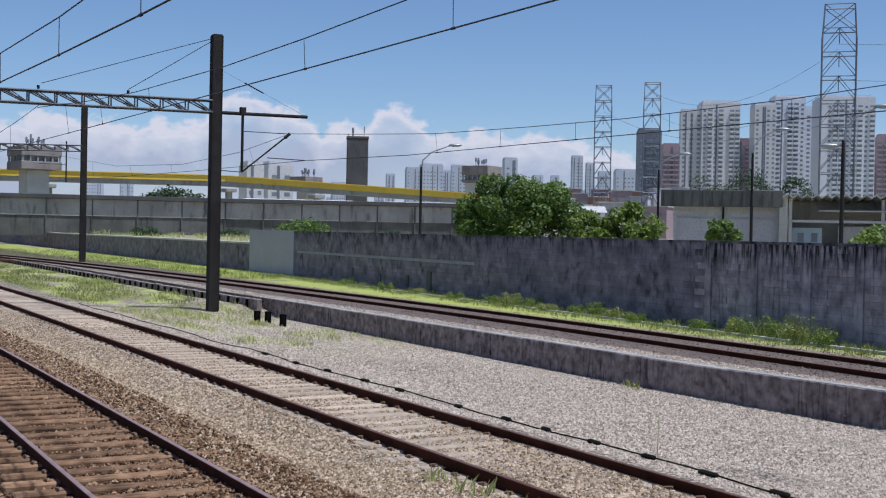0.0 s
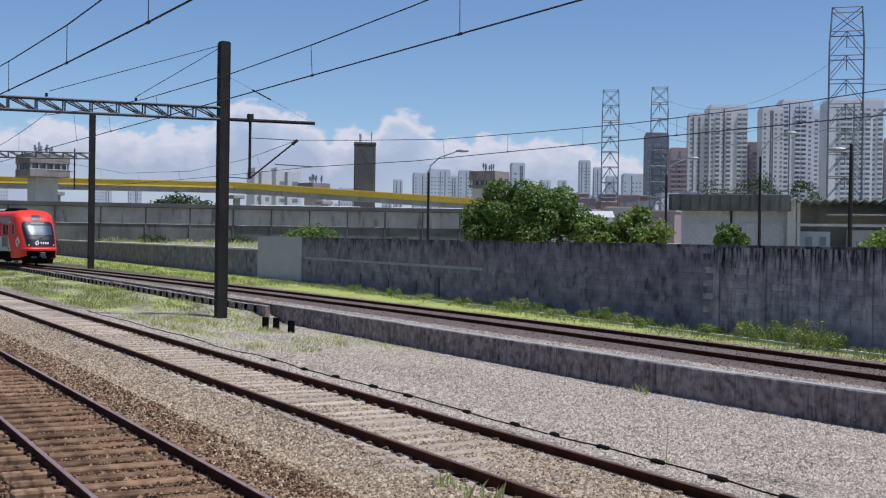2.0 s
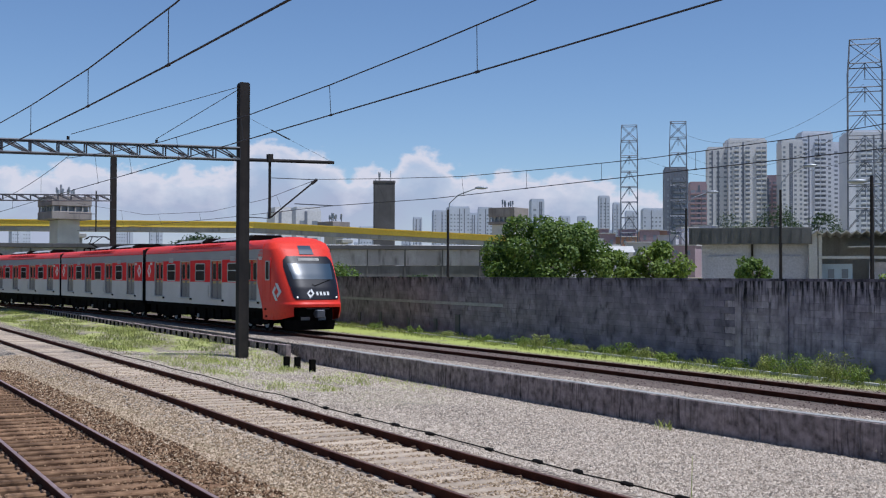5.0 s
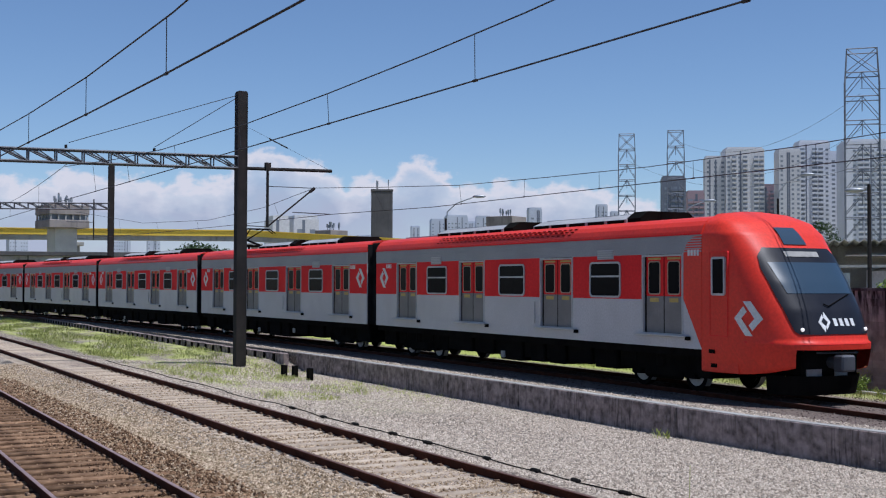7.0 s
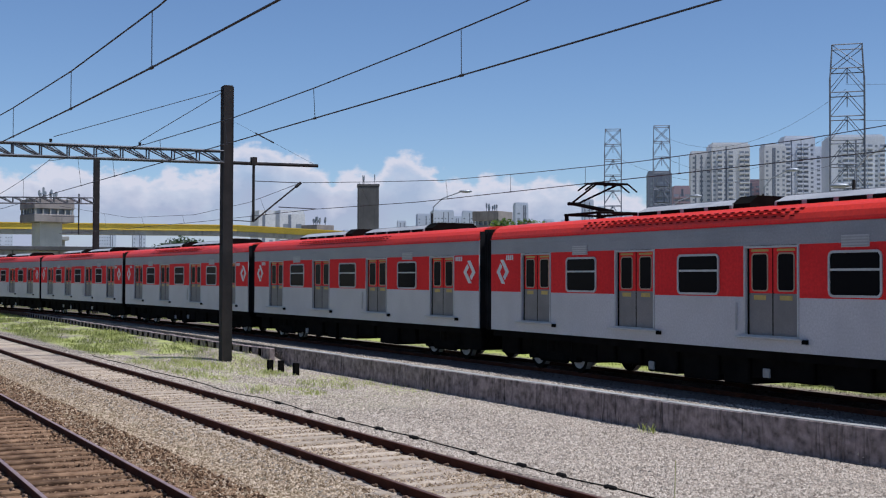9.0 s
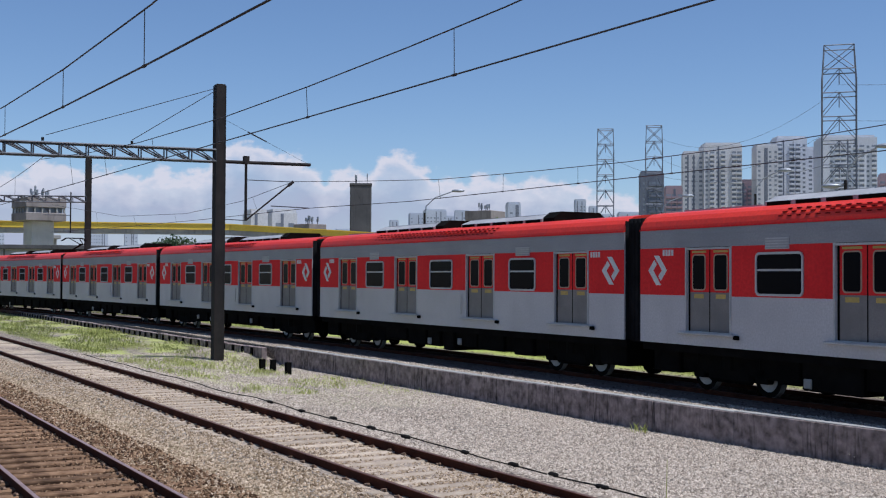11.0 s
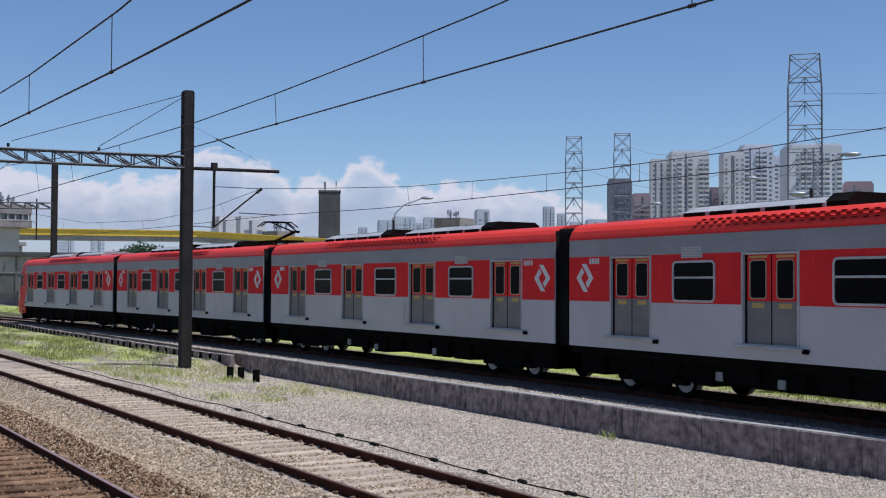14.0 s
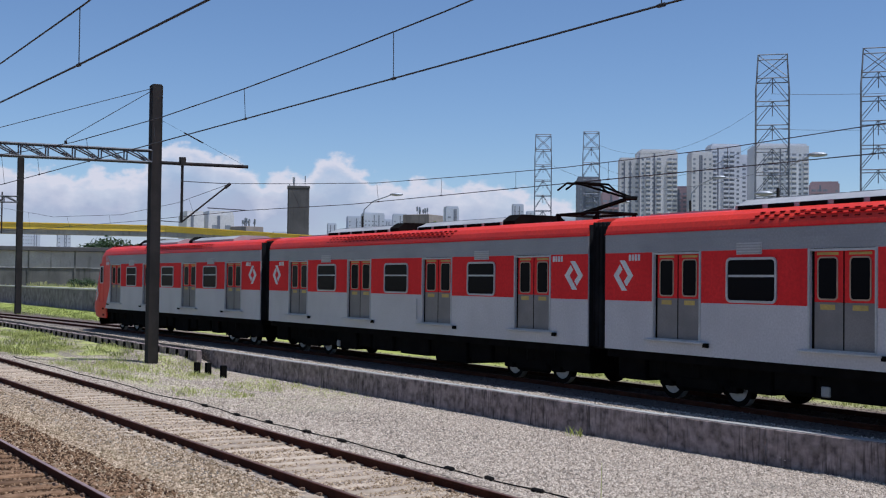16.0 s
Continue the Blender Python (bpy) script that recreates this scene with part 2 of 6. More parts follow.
M = dict(
    steel_rust=surface("rusted_rail_steel", (0.03, 0.011, 0.008), (0.085, 0.03, 0.018), 3, 0.9, 0.0, 0.2, spec=0.06),
    steel_head=surface("worn_rail_head", (0.24, 0.16, 0.14), (0.36, 0.26, 0.24), 4, 0.55, 0.3, 0.05, spec=0.3),
    head_rust=surface("rusty_rail_head", (0.09, 0.05, 0.04), (0.15, 0.085, 0.07), 4, 0.7, 0.0, 0.05, spec=0.2),
    sleeper_brown=surface("weathered_brown_sleeper", (0.09, 0.046, 0.024), (0.31, 0.19, 0.11), 4.5, 0.95, 0, 0.6, 16, 0.8, (0.03, 0.016, 0.01), vary=0.4, spec=0.1, run_scale=(11, 1.6, 5)),
    sleeper_grey=surface("dusty_concrete_sleeper", (0.36, 0.28, 0.2), (0.55, 0.45, 0.34), 4.5, 0.95, 0, 0.3, 22, vary=0.2, spec=0.15),
    sleeper_dark=surface("dark_brown_sleeper", (0.1, 0.055, 0.042), (0.17, 0.1, 0.075), 2.5, 0.95, 0, 0.3, 40, vary=0.2, spec=0.15),
    wall_dark=surface("sooty_blockwork", (0.125, 0.107, 0.135), (0.33, 0.285, 0.33), 1.6, 0.9, 0, 0.8, 7, 0.8, (0.03, 0.028, 0.033), True, 0.04, vary=0.1, run_scale=(3.2, 3.2, 2.2), spec=0.2, run_from=(2.0, 2.8)),
    wall_drip=surface("dripping_weathered_blockwork", (0.16, 0.138, 0.158), (0.5, 0.43, 0.45), 2.6, 0.92, 0, 0.8, 8, 0.5, (0.02, 0.019, 0.021), True, 0.04, vary=0.15, run_scale=(8.5, 8.5, 1.2), spec=0.2, run_from=(1.7, 2.4)),
    wall_retain=surface("stained_concrete", (0.07, 0.054, 0.05), (0.43, 0.345, 0.32), 5.0, 0.95, 0, 0.8, 8, 0.95, (0.02, 0.016, 0.016), True, 0.04, run_scale=(16, 16, 1.6), spec=0.08),
    wall_panel=surface("grey_painted_panel", (0.41, 0.385, 0.43), (0.48, 0.45, 0.5), 1.2, 0.7, 0, 0.15, 25, 0.2, (0.28, 0.265, 0.3), True),
    white_paint=surface("faded_white_paint", (0.42, 0.42, 0.42), (0.3, 0.3, 0.31), 3, 0.8, 0, 0.2, 25, world_co=True),
    concrete=surface("weathered_concrete", (0.3, 0.29, 0.27), (0.42, 0.41, 0.38), 0.6, 0.9, 0, 0.4, 12, 0.5, (0.1, 0.1, 0.1), True, 0.02),
    concrete_pale=surface("pale_concrete", (0.5, 0.48, 0.45), (0.62, 0.6, 0.56), 0.6, 0.85, 0, 0.3, 14, 0.25, (0.3, 0.29, 0.27), True),
    concrete_green=surface("weathered_grey_concrete_panel", (0.27, 0.255, 0.245), (0.45, 0.43, 0.415), 0.3, 0.9, 0, 0.4, 5, 0.8, (0.085, 0.08, 0.07), True, 0.03, run_scale=(1.6, 1.6, 0.3)),
    concrete_dark=surface("dark_concrete", (0.075, 0.075, 0.07), (0.17, 0.165, 0.155), 0.5, 0.9, 0, 0.4, 6, 0.6, (0.03, 0.034, 0.022), True, 0.02),
    concrete_brown=surface("brown_grey_concrete", (0.2, 0.17, 0.155), (0.34, 0.3, 0.275), 0.5, 0.9, 0, 0.4, 10, 0.5, (0.09, 0.08, 0.075), True, 0.02),
    door_grey=surface("scuffed_grey_door_leaf", (0.19, 0.178, 0.17), (0.27, 0.25, 0.238), 1.5, 0.6, 0.1, 0.05, 40, 0.3, (0.12, 0.115, 0.11), spec=0.25),
    tower_dark=surface("dark_weathered_shaft", (0.07, 0.068, 0.07), (0.12, 0.115, 0.115), 0.3, 0.9, 0, 0.3, 6, 0.5, (0.04, 0.04, 0.04), True),
    clip_rust=surface("light_rust_clip", (0.2, 0.13, 0.085), (0.3, 0.2, 0.14), 6, 0.9, 0, 0.1, spec=0.2),
    pylon_steel=surface("grey_pylon_steel", (0.12, 0.135, 0.165), (0.2, 0.215, 0.25), 1, 0.6, 0.3, 0.0),
    pole_steel=surface("dark_painted_steel", (0.018, 0.016, 0.016), (0.04, 0.035, 0.033), 2, 0.8, 0.0, 0.3, 20, 0.5, (0.07, 0.05, 0.04), spec=0.15),
    truss_steel=surface("grey_truss_steel", (0.06, 0.065, 0.08), (0.11, 0.115, 0.13), 3, 0.6, 0.3, 0.1),
    galv=surface("galvanised_steel", (0.3, 0.32, 0.34), (0.42, 0.44, 0.46), 3, 0.5, 0.6, 0.1),
    wire=surface("dark_copper_wire", (0.03, 0.03, 0.035), (0.06, 0.055, 0.055), 4, 0.6, 0.4, 0.0),
    cable=surface("black_cable_sheath", (0.008, 0.008, 0.008), (0.02, 0.018, 0.016), 4, 0.9, 0, 0.1, spec=0.05),
    red_paint=surface("red_train_paint", (0.72, 0.038, 0.02), (0.82, 0.05, 0.026), 0.8, 0.45, 0, 0.06, 14, 0.12, (0.5, 0.024, 0.016), coat=0.06, spec=0.22),
    red_band=surface("red_side_band", (0.76, 0.03, 0.032), (0.85, 0.042, 0.042), 0.8, 0.65, 0, 0.05, 14, 0.3, (0.52, 0.02, 0.022), spec=0.06),
    steel_fluted=surface("fluted_upper_steel", (0.3, 0.3, 0.32), (0.39, 0.39, 0.41), 0.7, 0.45, 0.2, 0.05, 22, 0.4, (0.2, 0.2, 0.22), spec=0.3, run_scale=(0.3, 0.3, 6)),
    slot_red=surface("shadowed_red_slot", (0.1, 0.008, 0.006), (0.16, 0.012, 0.01), 2, 0.8, 0, 0.0, spec=0.05),
    frame_tan=surface("tan_door_glass_seal", (0.4, 0.27, 0.19), (0.5, 0.36, 0.26), 3, 0.7, 0, 0.0, spec=0.2),
    steel_body=surface("brushed_grey_steel_side", (0.5, 0.485, 0.495), (0.61, 0.59, 0.6), 0.7, 0.5, 0.1, 0.06, 22, 0.3, (0.38, 0.365, 0.375), spec=0.3, run_scale=(1.5, 1.5, 0.35)),
    steel_trim=surface("pale_metal_trim", (0.42, 0.42, 0.42), (0.58, 0.57, 0.56), 2, 0.5, 0.2, 0.03, spec=0.3),
    roof_grey=surface("grey_roof_equipment", (0.32, 0.32, 0.325), (0.48, 0.475, 0.47), 1.5, 0.6, 0.1, 0.1, spec=0.3),
    # near black, so that the colour holds the shade below the cars
    black=surface("black_with_underframe_shade", (0.003, 0.003, 0.003), (0.011, 0.01, 0.009), 2, 0.95, 0.0, 0.3, spec=0.03),
    rubber=surface("black_gangway_rubber", (0.008, 0.008, 0.009), (0.022, 0.022, 0.024), 2, 0.9, 0, 0.3, spec=0.06),
    gloss_black=surface("gloss_black_panel", (0.01, 0.011, 0.016), (0.016, 0.017, 0.024), 2, 0.4, 0, 0.0, spec=0.2),
    tyre=surface("pale_worn_wheel_rim", (0.34, 0.33, 0.32), (0.6, 0.58, 0.55), 5, 0.6, 0.2, 0.05),
    white=surface("white_decal", (0.8, 0.8, 0.78), (0.7, 0.7, 0.68), 4, 0.6, 0, 0.0),
    yellow_decal=surface("yellow_decal", (0.6, 0.42, 0.1), (0.5, 0.36, 0.1), 4, 0.6, 0, 0.0),
    yellow=surface("yellow_painted_girder", (0.82, 0.53, 0.04), (0.88, 0.62, 0.07), 0.3, 0.6, 0, 0.1, 6, 0.3, (0.55, 0.34, 0.05), True),
    bark=surface("grey_brown_bark", (0.08, 0.06, 0.045), (0.14, 0.11, 0.085), 4, 0.95, 0, 0.6, 25),
    tile=surface("fibre_cement_roofing", (0.45, 0.44, 0.42), (0.6, 0.59, 0.56), 0.8, 0.9, 0, 0.3, 12, world_co=True),
    facade_white=surface("pale_rendered_facade", (0.66, 0.68, 0.73), (0.78, 0.79, 0.83), 0.05, 0.85, 0, 0.0, 1.5, 0.3, (0.5, 0.51, 0.55), True),
    facade_beige=surface("beige_grey_facade", (0.6, 0.6, 0.61), (0.72, 0.71, 0.71), 0.05, 0.85, 0, 0.0, 1.5, 0.3, (0.45, 0.45, 0.47), True),
    facade_pink=surface("reddish_facade", (0.36, 0.26, 0.29), (0.42, 0.31, 0.33), 0.05, 0.85, 0, 0.0, 1.5, world_co=True),
    facade_dark=surface("slate_grey_facade", (0.14, 0.16, 0.2), (0.2, 0.22, 0.27), 0.05, 0.7, 0, 0.0, 1.5, world_co=True),
    # pale blue of distance haze is put into this facade colour
    facade_haze=surface("haze_tinted_facade", (0.48, 0.52, 0.6), (0.58, 0.62, 0.7), 0.05, 0.85, 0, 0.0, 1.5, world_co=True),
    # window colour lightened to carry the haze of far buildings
    window_far=surface("far_window_glass", (0.16, 0.18, 0.21), (0.28, 0.31, 0.35), 0.3, 0.3, 0, 0.0, 2, world_co=True, vary=0.1),
    brick=surface("orange_brick_house", (0.42, 0.22, 0.14), (0.5, 0.3, 0.2), 0.3, 0.9, 0, 0.1, 3, world_co=True, vary=0.3),
    render_wall=surface("white_lime_render", (0.68, 0.66, 0.7), (0.56, 0.54, 0.58), 0.6, 0.9, 0, 0.2, 12, 0.35, (0.32, 0.31, 0.33), True),
    door_blue=surface("pale_blue_door_paint", (0.42, 0.52, 0.6), (0.5, 0.6, 0.68), 2, 0.6, 0, 0.1),
    leaf=island_leaf("broad_tree_leaf", (0.035, 0.085, 0.012), (0.19, 0.27, 0.045)),
    leaf_light=island_leaf("light_shrub_leaf", (0.05, 0.1, 0.012), (0.26, 0.34, 0.055)),
    leaf_dark=island_leaf("dark_far_foliage", (0.02, 0.045, 0.014), (0.06, 0.1, 0.035)),
    blade=island_leaf("grass_blade", (0.15, 0.18, 0.04), (0.39, 0.42, 0.12)),
    blade_dry=island_leaf("dry_grass_blade", (0.36, 0.4, 0.08), (0.62, 0.61, 0.27)),
)


def glass_mat(name, tint, rough, spec):
    m = bpy.data.materials.new(name)
    m.use_nodes = True
    b = m.node_tree.nodes["Principled BSDF"]
    b.inputs["Base Color"].default_value = (*tint, 1)
    b.inputs["Roughness"].default_value = rough
    b.inputs["Specular IOR Level"].default_value = spec
    return m


M["glass_dark"] = glass_mat("tinted_train_glass", (0.004, 0.004, 0.006), 0.2, 0.03)
# blue base colour stands in for the sky reflected in the glass
M["windscreen"] = glass_mat("sky_tinted_glass", (0.03, 0.055, 0.085), 0.3, 0.35)
M["headlamp"] = bpy.data.materials.new("headlamp_lens")
M["headlamp"].use_nodes = True
M["headlamp"].node_tree.nodes["Principled BSDF"].inputs["Emission Color"].default_value = (1, 0.95, 0.85, 1)
M["headlamp"].node_tree.nodes["Principled BSDF"].inputs["Emission Strength"].default_value = 0.6


# ---- mesh helpers ----
def part(name, bm, material, parent=None, label="", smooth=False):
    me = bpy.data.meshes.new(name)
    bm.to_mesh(me)
    bm.free()
    for x in (material if isinstance(material, (list, tuple)) else [material]):
        me.materials.append(x)
    if smooth:
        for p in me.polygons:
            p.use_smooth = True
    ob = new(name, me)
    if parent:
        ob.parent = parent
    if label:
        ob["label"] = label
    return ob


def raw(name, verts, faces, material, parent=None, label="", smooth=False):
    me = bpy.data.meshes.new(name)
    me.from_pydata([tuple(v) for v in verts], [], faces)
    me.materials.append(material)
    if smooth:
        for p in me.polygons:
            p.use_smooth = True
    me.update()
    ob = new(name, me)
    if parent:
        ob.parent = parent
    if label:
        ob["label"] = label
    return ob


def thing(name, x=0, y=0, z=0, rz=0, label="", category="", group="", kind=""):
    ob = new(name)
    ob.matrix_basis = pose(x, y, z, 0, 0, rz)
    ob.empty_display_size = 0.2
    return tagged(ob, label, category, group, kind)


def box(bm, x0, x1, y0, y1, z0, z1, bevel=0.0):
    r = bmesh.ops.create_cube(bm, size=1.0)
    bmesh.ops.scale(bm, vec=(x1 - x0, y1 - y0, z1 - z0), verts=r["verts"])
    bmesh.ops.translate(bm, vec=((x0 + x1) / 2, (y0 + y1) / 2, (z0 + z1) / 2), verts=r["verts"])
    if bevel:
        ed = list({e for v in r["verts"] for e in v.link_edges})
        bmesh.ops.bevel(bm, geom=ed, offset=bevel, segments=1, affect="EDGES")
    return r["verts"]


def boxed(*a, bevel=0.0):
    bm = bmesh.new()
    box(bm, *a, bevel=bevel)
    return bm


def bar(bm, a, b, r, sides=6, r2=None):
    """A round bar from a to b."""
    a, b = Vector(a), Vector(b)
    d = b - a
    m = Matrix.Translation((a + b) / 2) @ d.to_track_quat("Z", "Y").to_matrix().to_4x4()
    bmesh.ops.create_cone(bm, cap_ends=True, segments=sides, radius1=r, radius2=r if r2 is None else r2, depth=d.length, matrix=m)


def barred(a, b, r, sides=6, r2=None):
    bm = bmesh.new()
    bar(bm, a, b, r, sides, r2)
    return bm


def sweep(profile, path, closed=True):
    """Verts and faces of a profile (y, z) swept along path points (x, y, z), kept upright."""
    verts, faces = [], []
    n, k = len(path), len(profile)
    P = np.array(path, float)
    T = np.gradient(P[:, :2], axis=0)
    T /= np.linalg.norm(T, axis=1)[:, None]
    for i in range(n):
        for py, pz in profile:
            verts.append((P[i, 0] - T[i, 1] * py, P[i, 1] + T[i, 0] * py, P[i, 2] + pz))
    for i in range(n - 1):
        for j in range(k if closed else k - 1):
            a, b = i * k + j, i * k + (j + 1) % k
            faces.append((a, a + k, b + k, b))
    if closed:
        faces.append(tuple(range(k)))
        faces.append(tuple((n - 1) * k + j for j in reversed(range(k))))
    return verts, faces


def tube(path, r, sides=5):
    """Verts and faces of a thin round line along points."""
    verts, faces = [], []
    P = [Vector(p) for p in path]
    for i, p in enumerate(P):
        d = (P[min(i + 1, len(P) - 1)] - P[max(i - 1, 0)]).normalized()
        s = d.cross(Vector((0, 0, 1)))
        s = s.normalized() if s.length > 1e-4 else Vector((1, 0, 0))
        u = s.cross(d)
        for k in range(sides):
            a = 2 * math.pi * k / sides
            verts.append(p + r * (math.cos(a) * s + math.sin(a) * u))
    for i in range(len(P) - 1):
        for k in range(sides):
            a, b = i * sides + k, i * sides + (k + 1) % sides
            faces.append((a, b, b + sides, a + sides))
    return verts, faces


# ---- plan: the curved line of the far track ----
C_RAIL = 0.155
C_COEF = (-0.1739, -1.3764, -4.4247, -5.5512, 16.7717)


def c_table():
    """Points of the far track's centre line at even steps of x, with their arc length; straight past -8, a wide bend before -108."""
    sc = 1.05
    xs = np.arange(-108.0, -7.99, 0.5)
    ys = np.polyval(C_COEF, xs / 30 / sc) * sc
    ys += 0.0025 * np.clip(xs + 23, 0, 10) ** 2 + 0.05 * np.maximum(0, xs + 13)
    p = np.stack([xs, ys], 1)
    d = p[-1] - p[-2]
    d /= np.linalg.norm(d)
    right = p[-1] + d * np.arange(0.5, 260, 0.5)[:, None]
    d = p[0] - p[1]
    ang, q, left = math.atan2(d[1], d[0]), p[0].copy(), []
    for _ in range(560):
        ang += 0.5 / 650
        q = q + 0.5 * np.array([math.cos(ang), math.sin(ang)])
        left.append(q)
    pts = np.concatenate([np.array(left[::-1]), p, right])
    arc = np.r_[0, np.cumsum(np.hypot(*np.diff(pts, axis=0).T))]
    i0 = len(left) + int((-41.0 + 108) / 0.5)
    return pts, arc - arc[i0]


C_PTS, C_ARC = c_table()          # arc length 0 where x = -41


def c_at(s):
    return np.array([np.interp(s, C_ARC, C_PTS[:, 0]), np.interp(s, C_ARC, C_PTS[:, 1])])


def y_back(x):
    """The line of the boundary wall behind the far track."""
    return 23.75 + max(0.0, -22 - x) * 0.056 if x > -66 else 26.2 + (-66 - x) * 0.03


def retain_y(x):
    """The face of the retaining wall, which follows the track's bend."""
    return 16.7 + 0.0075 * min(12.0, max(0.0, x + 22)) ** 2 + 0.18 * max(0.0, x + 10)


# ---- ground ----
def ground_material():
    m = bpy.data.materials.new("ballast_and_grass_ground")
    m.use_nodes = True
    nt = m.node_tree
    n, l = nt.nodes, nt.links
    b = n["Principled BSDF"]
    b.inputs["Roughness"].default_value = 0.95
    b.inputs["Specular IOR Level"].default_value = 0.2
    g = n.new("ShaderNodeNewGeometry")
    co = g.outputs["Position"]
    sep = n.new("ShaderNodeSeparateXYZ")
    l.new(co, sep.inputs[0])

    def tex(s, detail=4, st=None):
        t = n.new("ShaderNodeTexNoise")
        t.inputs["Scale"].default_value, t.inputs["Detail"].default_value = s, detail
        if st:
            mp = n.new("ShaderNodeMapping")
            mp.inputs["Scale"].default_value = st
            l.new(co, mp.inputs[0])
            l.new(mp.outputs[0], t.inputs["Vector"])
        else:
            l.new(co, t.inputs["Vector"])
        return t.outputs[0]

    def rng(src, a, bb, lo=0.0, hi=1.0):
        r = n.new("ShaderNodeMapRange")
        r.interpolation_type = "SMOOTHSTEP"
        for k, val in (("From Min", a), ("From Max", bb), ("To Min", lo), ("To Max", hi)):
            r.inputs[k].default_value = val
        l.new(src, r.inputs[0])
        return r.outputs[0]

    def mul(a, bb, op="MULTIPLY"):
        x = n.new("ShaderNodeMath")
        x.operation = op
        for k, val in enumerate((a, bb)):
            if isinstance(val, (int, float)):
                x.inputs[k].default_value = val
            else:
                l.new(val, x.inputs[k])
        return x.outputs[0]

    def mixed(f, a, bb):
        x = n.new("ShaderNodeMix")
        x.data_type = "RGBA"
        l.new(f, x.inputs[0])
        for k, val in ((6, a), (7, bb)):
            if isinstance(val, tuple):
                x.inputs[k].default_value = (*val, 1)
            else:
                l.new(val, x.inputs[k])
        return x.outputs[2]

    X, Y = sep.outputs[0], sep.outputs[1]
    vor = n.new("ShaderNodeTexVoronoi")
    vor.inputs["Scale"].default_value = 17
    l.new(co, vor.inputs["Vector"])
    bw = n.new("ShaderNodeRGBToBW")
    l.new(vor.outputs["Color"], bw.inputs[0])
    stone = mixed(bw.outputs[0], (0.16, 0.125, 0.09), (0.54, 0.455, 0.355))
    # the shade in the gaps between stones is painted in as near black
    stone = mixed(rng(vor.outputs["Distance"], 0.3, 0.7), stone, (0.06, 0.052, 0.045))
    dust = mixed(rng(tex(0.5, 6), 0.4, 0.62, 0.0, 0.35), stone, (0.42, 0.36, 0.285))
    # iron dust near the used rails
    near_a = mul(rng(Y, 6.6, 4.4), rng(tex(0.9, 5), 0.2, 0.5))
    col = mixed(mul(near_a, 0.85), dust, (0.12, 0.066, 0.03))
    near_b = mul(mul(rng(Y, 6.6, 7.2), rng(Y, 9.6, 9.0)), rng(tex(1.3, 5), 0.2, 0.7, 0.15, 0.55))
    col = mixed(near_b, col, (0.38, 0.29, 0.22))
    # brown bed of the far track, darkened in colour for the train's shadow
    shaded_c = mul(mul(rng(Y, 17.5, 18.0), rng(Y, 22.0, 21.2)), 0.95)
    col = mixed(mul(shaded_c, 0.85), col, (0.12, 0.09, 0.078))
    # moss and low grass
    warm = mul(mul(rng(Y, 4.6, 5.2), rng(Y, 6.6, 6.0)), rng(tex(0.8, 5), 0.45, 0.62, 0, 0.5))
    col = mixed(warm, col, (0.3, 0.24, 0.1))
    mid = mul(mul(rng(Y, 10.2, 11.2), rng(Y, 16.6, 15.6)), mul(rng(X, -23.0, -36.0), rng(tex(0.8, 8, (0.5, 1.2, 1)), 0.36, 0.6)))
    col = mixed(mul(mid, 0.75), col, mixed(tex(3.0, 4), (0.3, 0.36, 0.05), (0.54, 0.54, 0.2)))
    back = mul(mul(rng(Y, 21.6, 22.4), rng(tex(0.5, 5), 0.25, 0.45)), rng(X, -12.0, -36.0, 0.45, 0.95))
    col = mixed(back, col, mixed(tex(2.0, 4), (0.26, 0.33, 0.05), (0.44, 0.46, 0.14)))
    plateau = mul(rng(Y, 27.0, 27.4), rng(tex(0.15, 5), 0.3, 0.6, 0.55, 1.0))
    col = mixed(plateau, col, mixed(tex(0.2, 5), (0.24, 0.22, 0.13), (0.44, 0.38, 0.3)))
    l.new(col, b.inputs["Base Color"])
    bp = n.new("ShaderNodeBump")
    bp.inputs["Strength"].default_value, bp.inputs["Distance"].default_value = 0.8, 0.035
    l.new(mul(vor.outputs["Distance"], -1.0), bp.inputs["Height"])
    l.new(bp.outputs[0], b.inputs["Normal"])
    return m


M["ground"] = ground_material()


GRID_X = [-4500, -2000, -900, -450, -300] + list(np.arange(-220, 40.1, 2.5)) + [80, 200, 600, 2000, 4500]


